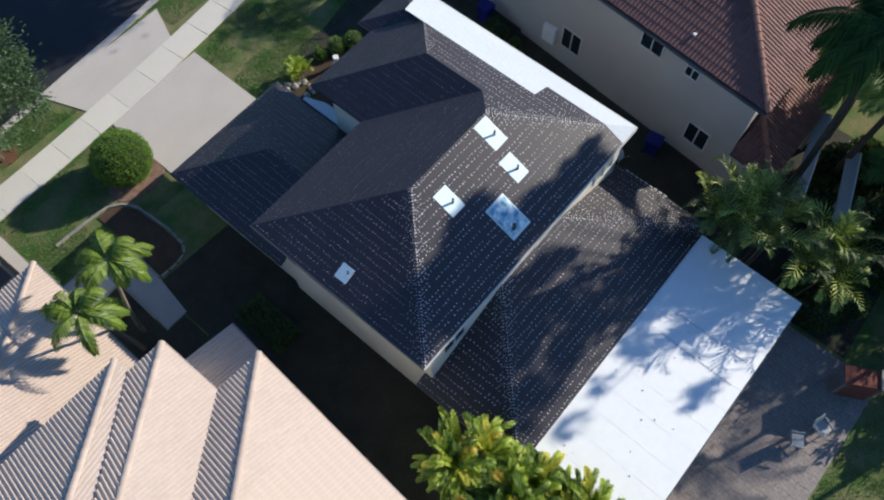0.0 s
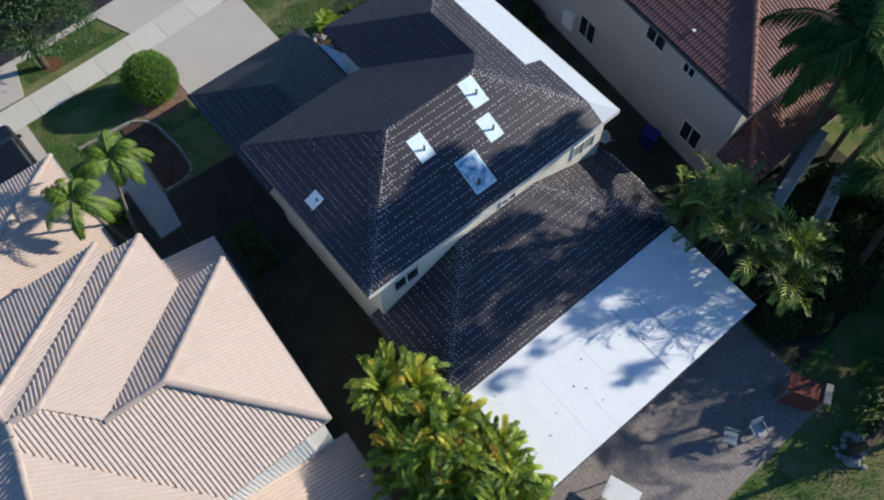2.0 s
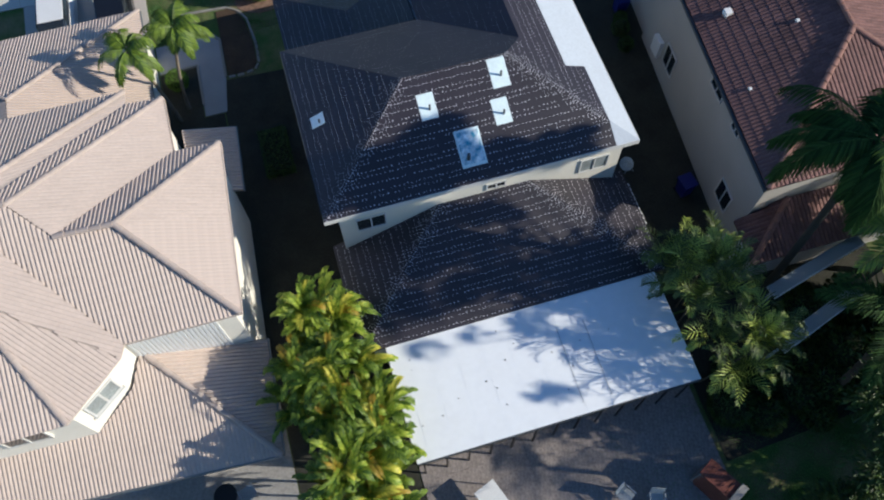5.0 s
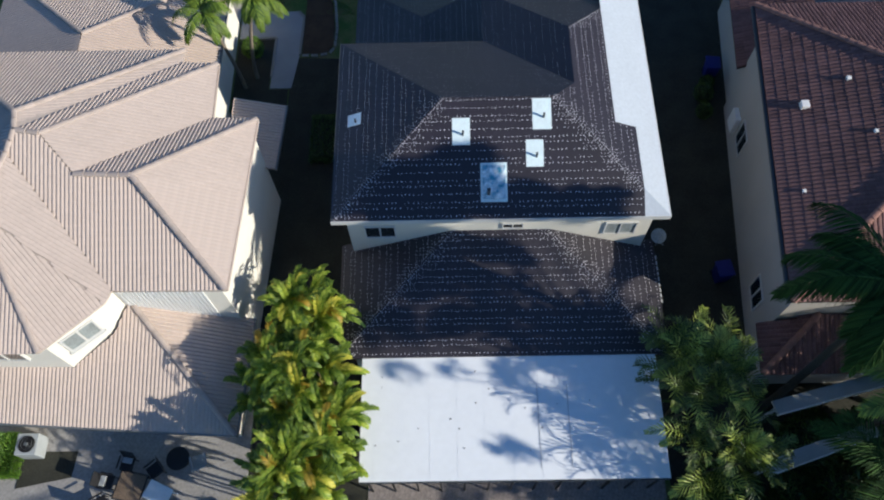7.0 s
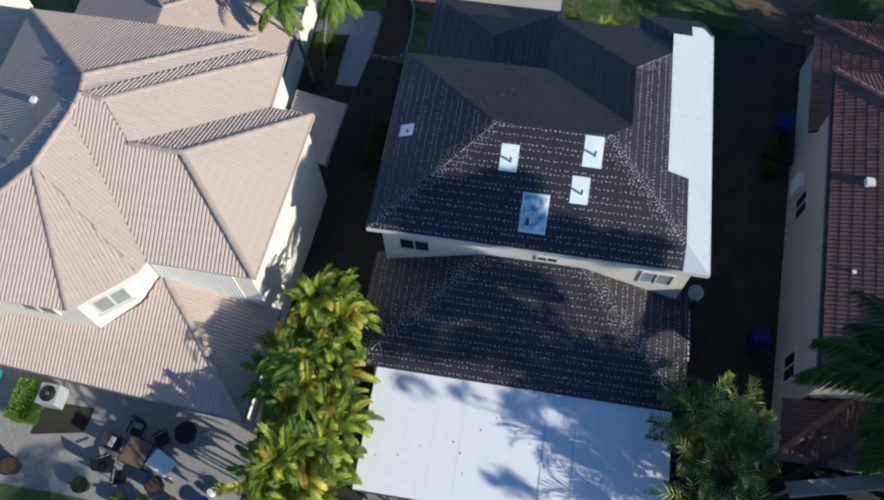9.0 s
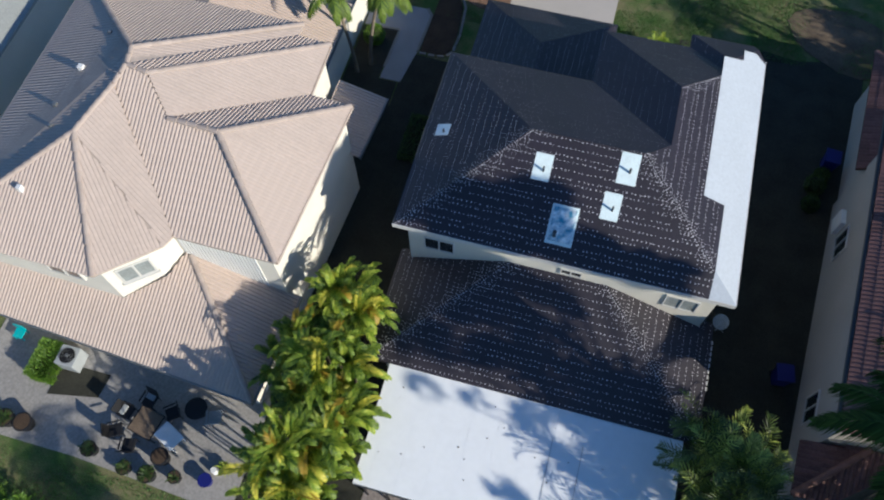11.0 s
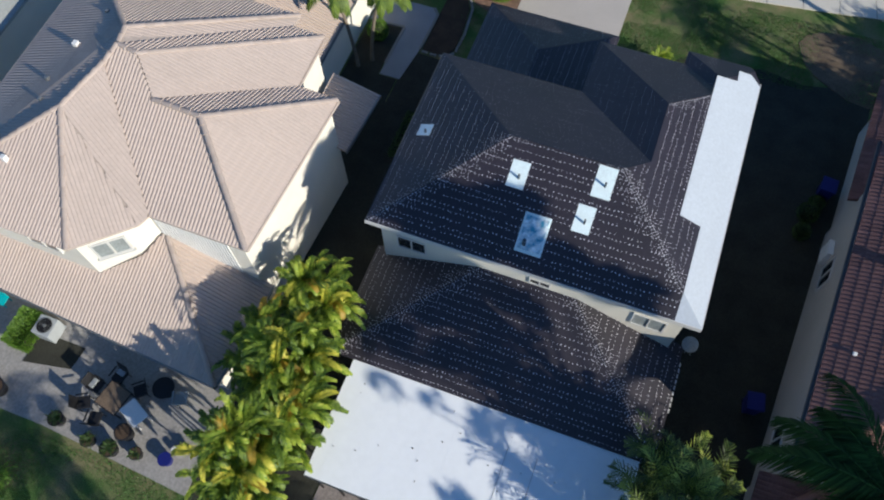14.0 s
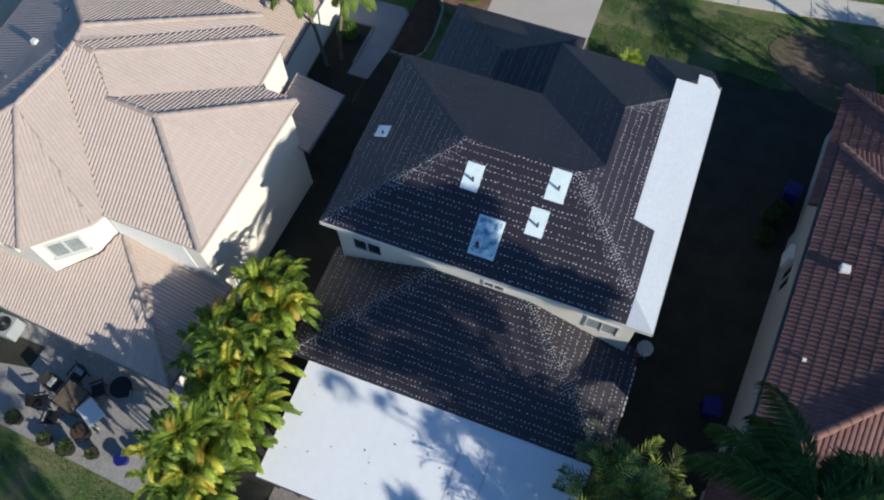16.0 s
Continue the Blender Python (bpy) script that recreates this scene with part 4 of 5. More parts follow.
def round_bush(name, label, at, r, seed, mat=LEAF_BUSH, leaves=9000, squash=0.95, leaf=0.10):
    """A clipped ball: leaves over an uneven shell, round a dark core coloured as inner shade."""
    rng = random.Random(seed)
    th = thing(name, label, "bush", at)
    verts, faces = [], []
    for i in range(leaves):
        d = Vector((rng.gauss(0, 1), rng.gauss(0, 1), rng.gauss(0, 1))).normalized()
        lump = 1 + 0.07 * noise.noise(d * 4.0 + Vector((seed, 0, 0))) + 0.05 * noise.noise(d * 11.0)
        p = Vector((d.x * r, d.y * r, d.z * r * squash)) * lump * rng.uniform(0.9, 1.02) + Vector((0, 0, r * squash * 0.97))
        if p.z < 0.03:
            continue
        leafblade(verts, faces, p, d + Vector((rng.uniform(-1, 1), rng.uniform(-1, 1), rng.uniform(-0.5, 1))) * 0.9, d, leaf * rng.uniform(0.7, 1.3), leaf * 0.45, 0.2, 2)
    part_mesh("foliage", pydata(verts, faces), mat, th)
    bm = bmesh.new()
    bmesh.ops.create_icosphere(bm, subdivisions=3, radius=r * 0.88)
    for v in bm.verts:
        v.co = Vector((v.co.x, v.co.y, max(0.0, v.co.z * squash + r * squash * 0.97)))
    part("shade_core", bm, CORE, th)
    return th


plume_clump("areca_palm_clump", "tall yellow-green areca palm clump between two houses", (-1.2, -5.6, 0),
            [(0.1, 0.0, 4.2, 1.6, 2.2, 1.5), (0.2, 2.8, 4.1, 1.2, 1.4, 1.5), (0.0, -2.9, 3.9, 1.5, 1.9, 1.5), (-1.0, 0.6, 3.5, 1.1, 1.9, 1.3), (1.15, -1.6, 3.9, 0.9, 2.2, 1.4), (0.5, -4.9, 3.1, 1.3, 1.4, 1.3)],
            112, [("crown", LEAF_YELLOW, 0.34, ""), ("crown", LEAF_LIME, 0.48, "deeper green fronds"), ("crown", LEAF_GOLD, 0.12, "yellow fronds"), ("dry_leaves", LEAF_ORANGE, 0.06, "orange-yellow dying leaves")], 3, (1.55, 0.27, 0.07, 28), 7, 1.6, 1.05)
plume_clump("fishtail_palm_clump", "dark green palm clump beside the flat white roof", (13.0, -5.5, 0),
            [(-0.2, 0.0, 4.5, 1.6, 2.0, 1.6), (-0.5, 1.9, 3.8, 1.2, 1.3, 1.5), (0.3, -2.6, 4.1, 1.5, 1.7, 1.5), (1.2, 0.3, 3.6, 1.1, 1.6, 1.4), (-0.6, -1.5, 4.2, 0.9, 1.4, 1.2)],
            33, [("crown", LEAF_FISH, 0.74, ""), ("crown", LEAF_FRESH, 0.26, "lighter green fronds")], 5, (1.8, 0.42, 0.066, 15), 6, 1.15)
feather_palm("coconut_palm", "tall coconut palm with long drooping dark fronds", (16.3, -5.8, 0), 11.9, 18, 3.4, 17, (-0.2, 0.5), 0.95, 0.08, count=60, droop=1.5, trunk_mat=SHADEBARK, mat=LEAF_SHADEPALM, rise=(-0.3, 0.9), hang=0.7, uneven=0.7, young=((-1.7, 0.5, 0.9), (0.35, 0.7, 0.95), (0.75, 0.5, 0.85)))
feather_palm("coconut_palm", "coconut palm with drooping green fronds beside the pergola", (17.6, -10.2, 0), 6.0, 14, 3.0, 12, (0.3, 0.9), 0.8, 0.075, count=30, trunk_mat=DARKBARK, mat=LEAF_SHADEPALM, uneven=0.5)
feather_palm("coconut_palm", "coconut palm with bright green fronds beside the pergola", (19.2, -6.9, 0), 7.4, 16, 3.0, 13, (0.2, -0.2), 0.75, 0.09, count=32, trunk_mat=DARKBARK)
for x, y, h, s, lean in ((-5.08, 11.3, 5.2, 21, (0.93, 0.18)), (-5.6, 10.7, 5.4, 22, (-0.55, -0.1))):
    feather_palm("christmas_palm", "slender leaning palm with bright arching fronds", (x, y, 0), h, 12, 1.7, s, lean, 0.5, 0.06, trunk_r=0.08, count=40, droop=1.4, rise=(0.0, 1.1), mat=LEAF_LIME, hang=0.45, uneven=0.45)
feather_palm("garden_palm", "tall slim palm in the rear garden", (19.4, -15.4, 0), 6.6, 15, 2.4, 23, (0.3, 0.2), 0.6, 0.06, trunk_r=0.11)
feather_palm("garden_palm", "tall slim palm in the rear garden", (17.2, -17.4, 0), 8.0, 14, 2.6, 24, (0.4, -0.3), 0.6, 0.06, trunk_r=0.11)
feather_palm("garden_palm", "full green palm behind the red-roofed house", (21.8, -5.8, 0), 5.0, 18, 2.6, 61, (0.2, 0.3), 0.7, 0.075, trunk_r=0.12, count=30, mat=LEAF_PALM)
leaf_tree("shade_tree", "dark broadleaf tree behind the red-roofed house", (27.6, -4.6, 0), 5.6, [(0, 0, 4.4, 1.7), (-1.6, -1.2, 3.8, 1.5), (1.6, 0.9, 4.4, 1.6), (0.4, 2.4, 4.0, 1.6), (-1.4, 1.2, 3.4, 1.3), (3.2, 2.8, 4.2, 1.6)], 9000, LEAF_DEEP, 62, 0.26)
for x, y, s in ((20.3, 15.6, 25), (20.8, 14.7, 26), (21.5, 16.0, 27)):
    feather_palm("street_palm", "slim palm in the front garden near the street", (x, y, 0), 5.2, 12, 2.0, s, (0.3, -0.4), 0.5, 0.06, trunk_r=0.09, count=18)
# a tall tree stands south-east of the garden; its crown shades the flat roof
leaf_tree("tall_tree", "tall spreading shade tree behind the garden", (24.4, -10.6, 0), 15.0,
          [(-0.9, -2.4, 13.1, 0.28), (-0.6, -1.7, 12.3, 0.22), (-0.4, -1.1, 11.3, 0.4), (-0.8, -0.1, 10.3, 0.3), (-0.9, -3.9, 11.1, 0.34), (-1.7, -0.8, 13.7, 0.72), (-1.2, -0.2, 13.2, 0.76), (1.4, -0.6, 13.5, 0.72), (1.1, 0.1, 12.5, 0.64), (1.2, 0.7, 11.6, 0.56), (1.3, 1.1, 10.6, 0.4), (-1.2, 1.6, 13.8, 0.72), (-0.6, 1.4, 13.1, 0.4), (0.6, 2.5, 13.5, 0.48), (0.8, 1.7, 12.8, 0.3), (1.3, 1.9, 14.6, 0.48), (1.4, 0.8, 13.5, 0.48), (-0.9, 0.5, 14.3, 0.6), (0.3, 1.7, 14.8, 0.5)], 10500, LEAF_DEEP, 44, 0.21, 0.12)
leaf_tree("tall_tree", "tall thin-crowned shade tree behind the red-roofed house", (26.15, -13.3, 0), 11.0,
          [(-1.2, 4.74, 17.88, 0.64), (-0.1, 5.3, 17.84, 0.76), (-1.52, 6.93, 16.37, 0.84), (1.61, 6.4, 17.78, 0.4), (1.36, 5.33, 16.47, 0.35), (0.18, 6.52, 15.56, 0.38), (-0.74, 7, 14.2, 0.28), (1.52, 6.33, 14.49, 0.2), (1.42, 3.66, 18.13, 0.64), (0.97, 6.06, 15.62, 0.38), (1.52, 6.45, 15.23, 0.4), (1.97, 6.83, 14.84, 0.3)], 11600, LEAF_DEEP, 46, 0.28, 0.11)
leaf_tree("street_tree", "dark leafy street tree beyond the red-roofed house", (28.0, 16.4, 0), 5.6, [(0, 0, 4.6, 1.4), (-0.6, 1.6, 3.8, 1.3), (-0.8, -1.6, 3.4, 1.3), (0.4, 0.6, 3.0, 1.2)], 8000, LEAF_OAK, 47, 0.26)
leaf_tree("street_tree", "dark leafy tree beyond the red-roofed house", (27.0, 11.2, 0), 6.4, [(0, 0, 5.2, 1.5), (-0.4, 1.6, 4.6, 1.3), (-0.3, -1.4, 5.0, 1.4), (0.2, 0.6, 3.6, 1.3)], 9000, LEAF_OAK, 48, 0.26)
leaf_tree("street_tree", "tall leafy street tree shading the road", (24.0, 18.6, 0), 11.0, [(0, 0.4, 10.0, 2.2), (-2.6, 0.8, 9.4, 1.9), (2.6, 0.2, 10.2, 2.0), (-0.6, 2.6, 9.6, 2.0), (1.6, 3.0, 10.6, 1.8), (4.2, 1.6, 11.2, 1.8)], 8000, LEAF_OAK, 49, 0.34)
for x, y, h, s in ((2.6, -16.6, 6.6, 28), (0.6, -16.0, 5.2, 29)):
    feather_palm("garden_palm", "slim palm at the edge of the rear lawn", (x, y, 0), h, 15, 2.3, s, (0.3, 0.4), 0.6, 0.06, trunk_r=0.1)
round_bush("topiary_bush", "round clipped green topiary bush", (-0.4, 17.75, 0), 1.28, 4, LEAF_BUSH, 15000, 0.95, 0.085)
leaf_tree("street_tree", "grey-green street tree beside the road", (-3.9, 22.9, 0), 5.4, [(1.6, 0.6, 4.2, 1.9), (2.2, -0.5, 3.6, 1.4), (0.3, -0.5, 3.7, 1.5), (0.6, 1.6, 4.4, 1.8), (2.4, 1.6, 3.8, 1.6), (-0.8, 0.5, 3.6, 1.5), (-1.6, 1.6, 3.8, 1.5)], 17000, LEAF_OAK, 31, 0.2)
leaf_tree("shade_tree", "dark broadleaf tree at the garden edge", (11.6, -15.0, 0), 4.0, [(1.6, 0.2, 1.4, 0.8), (2.8, -0.6, 1.7, 0.9), (3.4, 0.8, 1.5, 0.8), (4.6, 0.4, 1.9, 1.0)], 4500, LEAF_DEEP, 41, 0.24)
leaf_tree("shade_tree", "dark broadleaf tree at the garden edge", (19.5, -12.0, 0), 7.5, [(0, 0, 5.6, 1.8), (1.8, 1.4, 5.4, 1.6), (-1.8, 0.8, 4.6, 1.5), (0.8, -1.8, 4.2, 1.4), (-2.4, -1.6, 3.0, 1.2), (2.4, -0.8, 5.0, 1.5)], 9000, LEAF_DEEP, 42, 0.24)
leaf_tree("garden_bush", "bright green leafy bush on the rear lawn", (-11.6, -13.2, 0), 1.6, [(0, 0, 1.0, 0.8), (0.7, 0.5, 0.8, 0.7), (-0.8, 0.3, 0.9, 0.8), (0.2, -0.8, 0.8, 0.8)], 4500, LEAF_BUSH, 43, 0.16, 0.06, "bush")


def lawn(name, label, patches, seed, tall=0.05):
    """Tufts of grass over plan rectangles, as one mesh."""
    rng = random.Random(seed)
    verts, faces = [], []
    for x0, x1, y0, y1, n in patches:
        for i in range(n):
            x, y = rng.uniform(x0, x1), rng.uniform(y0, y1)
            g = noise.noise(Vector((x * 0.45, y * 0.45, seed)))
            if g < -0.12 and rng.random() < 0.75:
                continue
            for k in range(2):
                a = rng.uniform(0, 6.283)
                h = tall * rng.uniform(0.6, 1.4) * (1 + g)
                w = 0.013
                dx, dy = math.cos(a), math.sin(a)
                i0 = len(verts)
                verts.extend(((x - dy * w, y + dx * w, 0.0), (x + dy * w, y - dx * w, 0.0), (x + dx * h * 0.7, y + dy * h * 0.7, h)))
                faces.append((i0, i0 + 1, i0 + 2))
    ob = part_mesh(name, pydata(verts, faces), BLADE, None)
    return tagged(ob, label, "grass", kind="stuff")


# unseen tree, its boughs set where they shade the pergola and rear soil
leaf_tree("tall_tree", "unseen tree added to shade the pergola and rear garden", (24.6, -16.2, 0), 9.0, [(0, 0.6, 3.4, 1.5), (-0.6, 2.4, 4.6, 1.7), (0.4, 3.6, 6.2, 1.3), (0, -2.2, 3.0, 1.6), (-0.8, 0.6, 2.6, 1.5), (0, 3.6, 4.2, 1.7), (0, 5.6, 4.2, 1.6), (0, 1.8, 2.8, 1.5), (0, 7.5, 6.2, 1.2), (0, 5.7, 6.5, 1.2), (0, 9.2, 6.9, 0.8), (0, 9.0, 4.4, 1.3), (0, 7.8, 4.0, 1.2), (0, 8.6, 5.4, 1.1), (0, 6.6, 5.0, 1.2)], 24000, LEAF_DEEP, 45, 0.32, 0.3)
lawn("grass", "short green lawn grass with worn patches", [(6.2, 22, 16.6, 21.0, 30000), (6.2, 10.5, 13.5, 16.6, 7000), (-6.2, 0.6, 15.2, 20.6, 14000), (-5, 0.3, 22.35, 24.4, 7000), (6.6, 22, 22.8, 25.0, 8000), (8.5, 22, -20, -9, 30000), (4, 9, -20, -13.2, 8000), (-17, -3, -17, -10.6, 26000)], 7)


# ---- garden things ----
def bevel_box(name, x0, x1, y0, y1, z0, z1, mat, parent, r=0.02, label=""):
    bm = bmesh.new()
    box(bm, x0, x1, y0, y1, z0, z1, bevel=r)
    return part(name, bm, mat, parent, label)


def cyl(name, p, r0, r1, h, mat, parent, n=14, label=""):
    bm = bmesh.new()
    tube(bm, p, Vector(p) + Vector((0, 0, h)), r0, r1, n)
    return part(name, bm, mat, parent, label)


def pot_plant(at, r, h, seed, label, leaves=60, mat=BLACK, leafmat=LEAF_DEEP, group="pots on the patio"):
    """A tapered pot with soil and a small plant."""
    th = thing("plant_pot", label, "plant pot", at, group)
    bm = bmesh.new()
    tube(bm, (0, 0, 0), (0, 0, h), r * 0.75, r, 16)
    tube(bm, (0, 0, h - 0.05), (0, 0, h + 0.01), r * 1.08, r * 1.08, 16)
    part("pot", bm, mat, th)
    cyl("soil", (0, 0, h), r * 0.9, r * 0.9, 0.018, SOIL, th)
    if leaves:
        rng = random.Random(seed)
        verts, faces = [], []
        for i in range(leaves):
            a = rng.uniform(0, 6.283)
            d = Vector((math.cos(a), math.sin(a), rng.uniform(0.2, 1.4)))
            leafblade(verts, faces, (rng.uniform(-0.4, 0.4) * r, rng.uniform(-0.4, 0.4) * r, h), d, Vector((0, 0, 1)), rng.uniform(0.2, 0.42), 0.06, 0.8, 3)
        part_mesh("plant", pydata(verts, faces), leafmat, th)
    return th


for k, (x, y, r, h, lv) in enumerate(((-13.6, -9.7, 0.36, 0.55, 90), (-12.8, -9.65, 0.36, 0.55, 0), (-9.8, -9.9, 0.3, 0.5, 70), (-8.2, -10.2, 0.27, 0.4, 60), (-7.2, -10.2, 0.33, 0.5, 80), (-6.93, -9.45, 0.33, 0.62, 0), (-6.15, -10.0, 0.25, 0.4, 30))):
    pot_plant((x, y, 0.035), r, h, 50 + k, "black round plastic plant pot on the patio" if lv == 0 else "black plant pot with a small dark plant", lv)


def patio_table(at, turn, w, l, h, label):
    th = thing("patio_table", label, "table", at)
    th.rotation_euler = (0, 0, radians(turn))
    bevel_box("tabletop", -w / 2, w / 2, -l / 2, l / 2, h - 0.04, h, WHITE, th, 0.015)
    for sx in (-1, 1):
        for sy in (-1, 1):
            cyl("leg", (sx * (w / 2 - 0.08), sy * (l / 2 - 0.08), 0), 0.025, 0.025, h - 0.04, WHITE, th, 8)
    return th


patio_table((-6.85, -8.65, 0.035), -25, 1.0, 0.7, 0.74, "white plastic rectangular patio table")


def patio_chair(at, turn, label, mat):
    th = thing("patio_chair", label, "chair", at)
    th.rotation_euler = (0, 0, radians(turn))
    bevel_box("seat", -0.26, 0.26, -0.26, 0.26, 0.4, 0.45, mat, th)
    bm = bmesh.new()
    box(bm, -0.26, 0.26, 0.0, 0.04, 0.0, 0.5, Matrix.Translation((0, 0.24, 0.45)) @ Matrix.Rotation(radians(-14), 4, "X"), 0.015)
    part("backrest", bm, mat, th)
    for sx in (-1, 1):
        for sy in (-1, 1):
            cyl("leg", (sx * 0.22, sy * 0.22, 0), 0.02, 0.02, 0.4, mat, th, 8)
        bevel_box("armrest", sx * 0.28 - 0.03, sx * 0.28 + 0.03, -0.25, 0.25, 0.62, 0.66, mat, th, 0.01)
    return th


patio_chair((-5.5, -7.45, 0.035), 200, "grey patio chair in the shade of the house", FENCE)
th = thing("side_table", "round dark patio side table", "table", (-6.3, -7.35, 0.035))
cyl("tabletop", (0, 0, 0.6), 0.45, 0.45, 0.04, BLACK, th, 22)
cyl("pedestal", (0, 0, 0), 0.06, 0.05, 0.6, BLACK, th)
cyl("foot", (0, 0, 0), 0.25, 0.22, 0.04, BLACK, th)

# dark dining set on the patio
dining = thing("dining_table", "square dark metal patio dining table with brown glass top", "table", (-7.95, -8.4, 0.035))
dining.rotation_euler = (0, 0, radians(-12))
bevel_box("frame", -0.55, 0.55, -0.55, 0.55, 0.68, 0.72, BLACK, dining, 0.012)
bevel_box("tabletop", -0.5, 0.5, -0.5, 0.5, 0.722, 0.735, WOOD, dining, 0.004, "brown tinted glass top")
for sx in (-0.48, 0.48):
    for sy in (-0.48, 0.48):
        cyl("leg", (sx, sy, 0), 0.03, 0.03, 0.68, BLACK, dining, 8)
for x, y, a, cushion in ((-9.0, -8.15, 80, True), (-8.3, -7.5, -10, True), (-8.35, -9.35, 190, False), (-7.2, -7.75, -50, False), (-9.1, -8.95, 120, False)):
    ch = patio_chair((x, y, 0.035), a, "black metal patio dining chair with a pale cushion" if cushion else "black metal patio dining chair", BLACK)
    if cushion:
        bevel_box("cushion", -0.2, 0.2, 0.02, 0.24, 0.455, 0.53, FENCE, ch, 0.03, "pale seat cushion")
patio_table((3.35, -10.4, 0.03), 20, 0.9, 1.3, 0.74, "pale blue-white rectangular table on the paver patio")

# air conditioner, clipped hedge and mulch beside the tan house
ac = thing("air_conditioner", "white outdoor air conditioner unit with round fan grille", "air conditioner", (-12.2, -6.75, 0.035))
bevel_box("casing", -0.42, 0.42, -0.42, 0.42, 0.0, 0.8, FENCE, ac, 0.04)
cyl("fan_opening", (0, 0, 0.8), 0.33, 0.33, 0.012, BLACK, ac, 22)
for k in range(3):
    bm = bmesh.new()
    bmesh.ops.create_circle(bm, cap_ends=False, segments=22, radius=0.11 + 0.1 * k)
    g = bmesh.ops.extrude_edge_only(bm, edges=bm.edges[:])
    bmesh.ops.translate(bm, verts=[q for q in g["geom"] if isinstance(q, bmesh.types.BMVert)], vec=(0, 0, 0.03))
    bmesh.ops.translate(bm, verts=bm.verts[:], vec=(0, 0, 0.808))
    part("grille_ring", bm, GREYMETAL, ac)
cyl("hub", (0, 0, 0.81), 0.07, 0.06, 0.05, GREYMETAL, ac)
sheet("mulch_bed", [(-12.7, -8.3), (-10.6, -7.9), (-10.5, -6.9), (-12.6, -6.9)], 0.06, SHADE_SOIL, "dark mulch bed beside the air conditioner", "planting bed", 0.06)


def hedge(name, label, at, sx, sy, sz, n, seed, mat):
    """A boxy clipped hedge of small leaves."""
    rng = random.Random(seed)
    th = thing(name, label, "hedge", at)
    verts, faces = [], []
    for i in range(n):
        p = Vector((rng.uniform(-1, 1), rng.uniform(-1, 1), rng.uniform(0, 1)))
        k = rng.randrange(3)
        if k == 2:
            p.z = rng.uniform(0.9, 1.0)
        else:
            p[k] = rng.choice((-1, 1)) * rng.uniform(0.88, 1.03)
        q = Vector((p.x * sx / 2, p.y * sy / 2, p.z * sz))
        d = Vector((p.x, p.y, p.z)) + Vector((rng.uniform(-1, 1), rng.uniform(-1, 1), rng.uniform(-0.5, 1)))
        leafblade(verts, faces, q, d, Vector((0, 0, 1)), 0.13 * rng.uniform(0.7, 1.3), 0.055, 0.3, 2)
    part_mesh("foliage", pydata(verts, faces), mat, th)
    # dark block inside, coloured as the shade between the leaves
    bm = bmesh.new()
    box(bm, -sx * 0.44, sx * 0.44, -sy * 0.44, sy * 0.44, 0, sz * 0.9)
    part("shade_core", bm, CORE, th)
    return th


hedge("hedge", "low bright green clipped hedge beside the patio", (-13.1, -7.1, 0), 0.9, 1.5, 0.8, 3500, 61, LEAF_BUSH)

toy = thing("garden_chair", "small teal plastic garden chair", "chair", (-14.9, -6.3, 0.035))
bevel_box("seat", -0.22, 0.22, -0.22, 0.22, 0.3, 0.35, TEAL, toy)
bevel_box("backrest", -0.22, 0.22, 0.19, 0.23, 0.35, 0.75, TEAL, toy)
for sx in (-0.18, 0.18):
    for sy in (-0.18, 0.18):
        cyl("leg", (sx, sy, 0), 0.03, 0.025, 0.3, TEAL, toy, 8)
bag = thing("bucket", "bright blue plastic bucket on the patio", "bucket", (-4.95, -9.8, 0.035))
cyl("body", (0, 0, 0), 0.2, 0.26, 0.42, BLUE, bag, 18)
cyl("rim", (0, 0, 0.4), 0.28, 0.28, 0.03, BLUE, bag, 18)
can = thing("watering_can", "white plastic watering can beside the bucket", "watering can", (-4.8, -9.35, 0.035))
cyl("body", (0, 0, 0), 0.14, 0.12, 0.34, WHITE, can)
bm = bmesh.new()
tube(bm, (0.1, 0, 0.1), (0.34, 0, 0.36), 0.025, 0.02, 8)
part("spout", bm, WHITE, can)
pot_plant((-4.45, -9.15, 0.035), 0.2, 0.3, 77, "small yellow-green potted plant", 50, BLACK, LEAF_YELLOW)


# ---- bins, panel and dish between the houses ----
def bin_(at, label, turn=0):
    th = thing("recycling_bin", label, "bin", at, "bins by the red-roofed house")
    th.rotation_euler = (0, 0, radians(turn))
    bm = bmesh.new()
    r = box(bm, -0.3, 0.3, -0.32, 0.32, 0.05, 0.95)
    for v in bm.verts:
        if v.co.z < 0.3:
            v.co.x *= 0.8
            v.co.y *= 0.8
    part("body", bm, BLUE, th)
    bevel_box("lid", -0.34, 0.34, -0.36, 0.38, 0.95, 1.03, BLUE, th, 0.03)
    for sx in (-0.24, 0.24):
        bm = bmesh.new()
        tube(bm, (sx - 0.03, 0.28, 0.1), (sx + 0.03, 0.28, 0.1), 0.1, 0.1, 12)
        part("wheel", bm, BLACK, th)
    return th


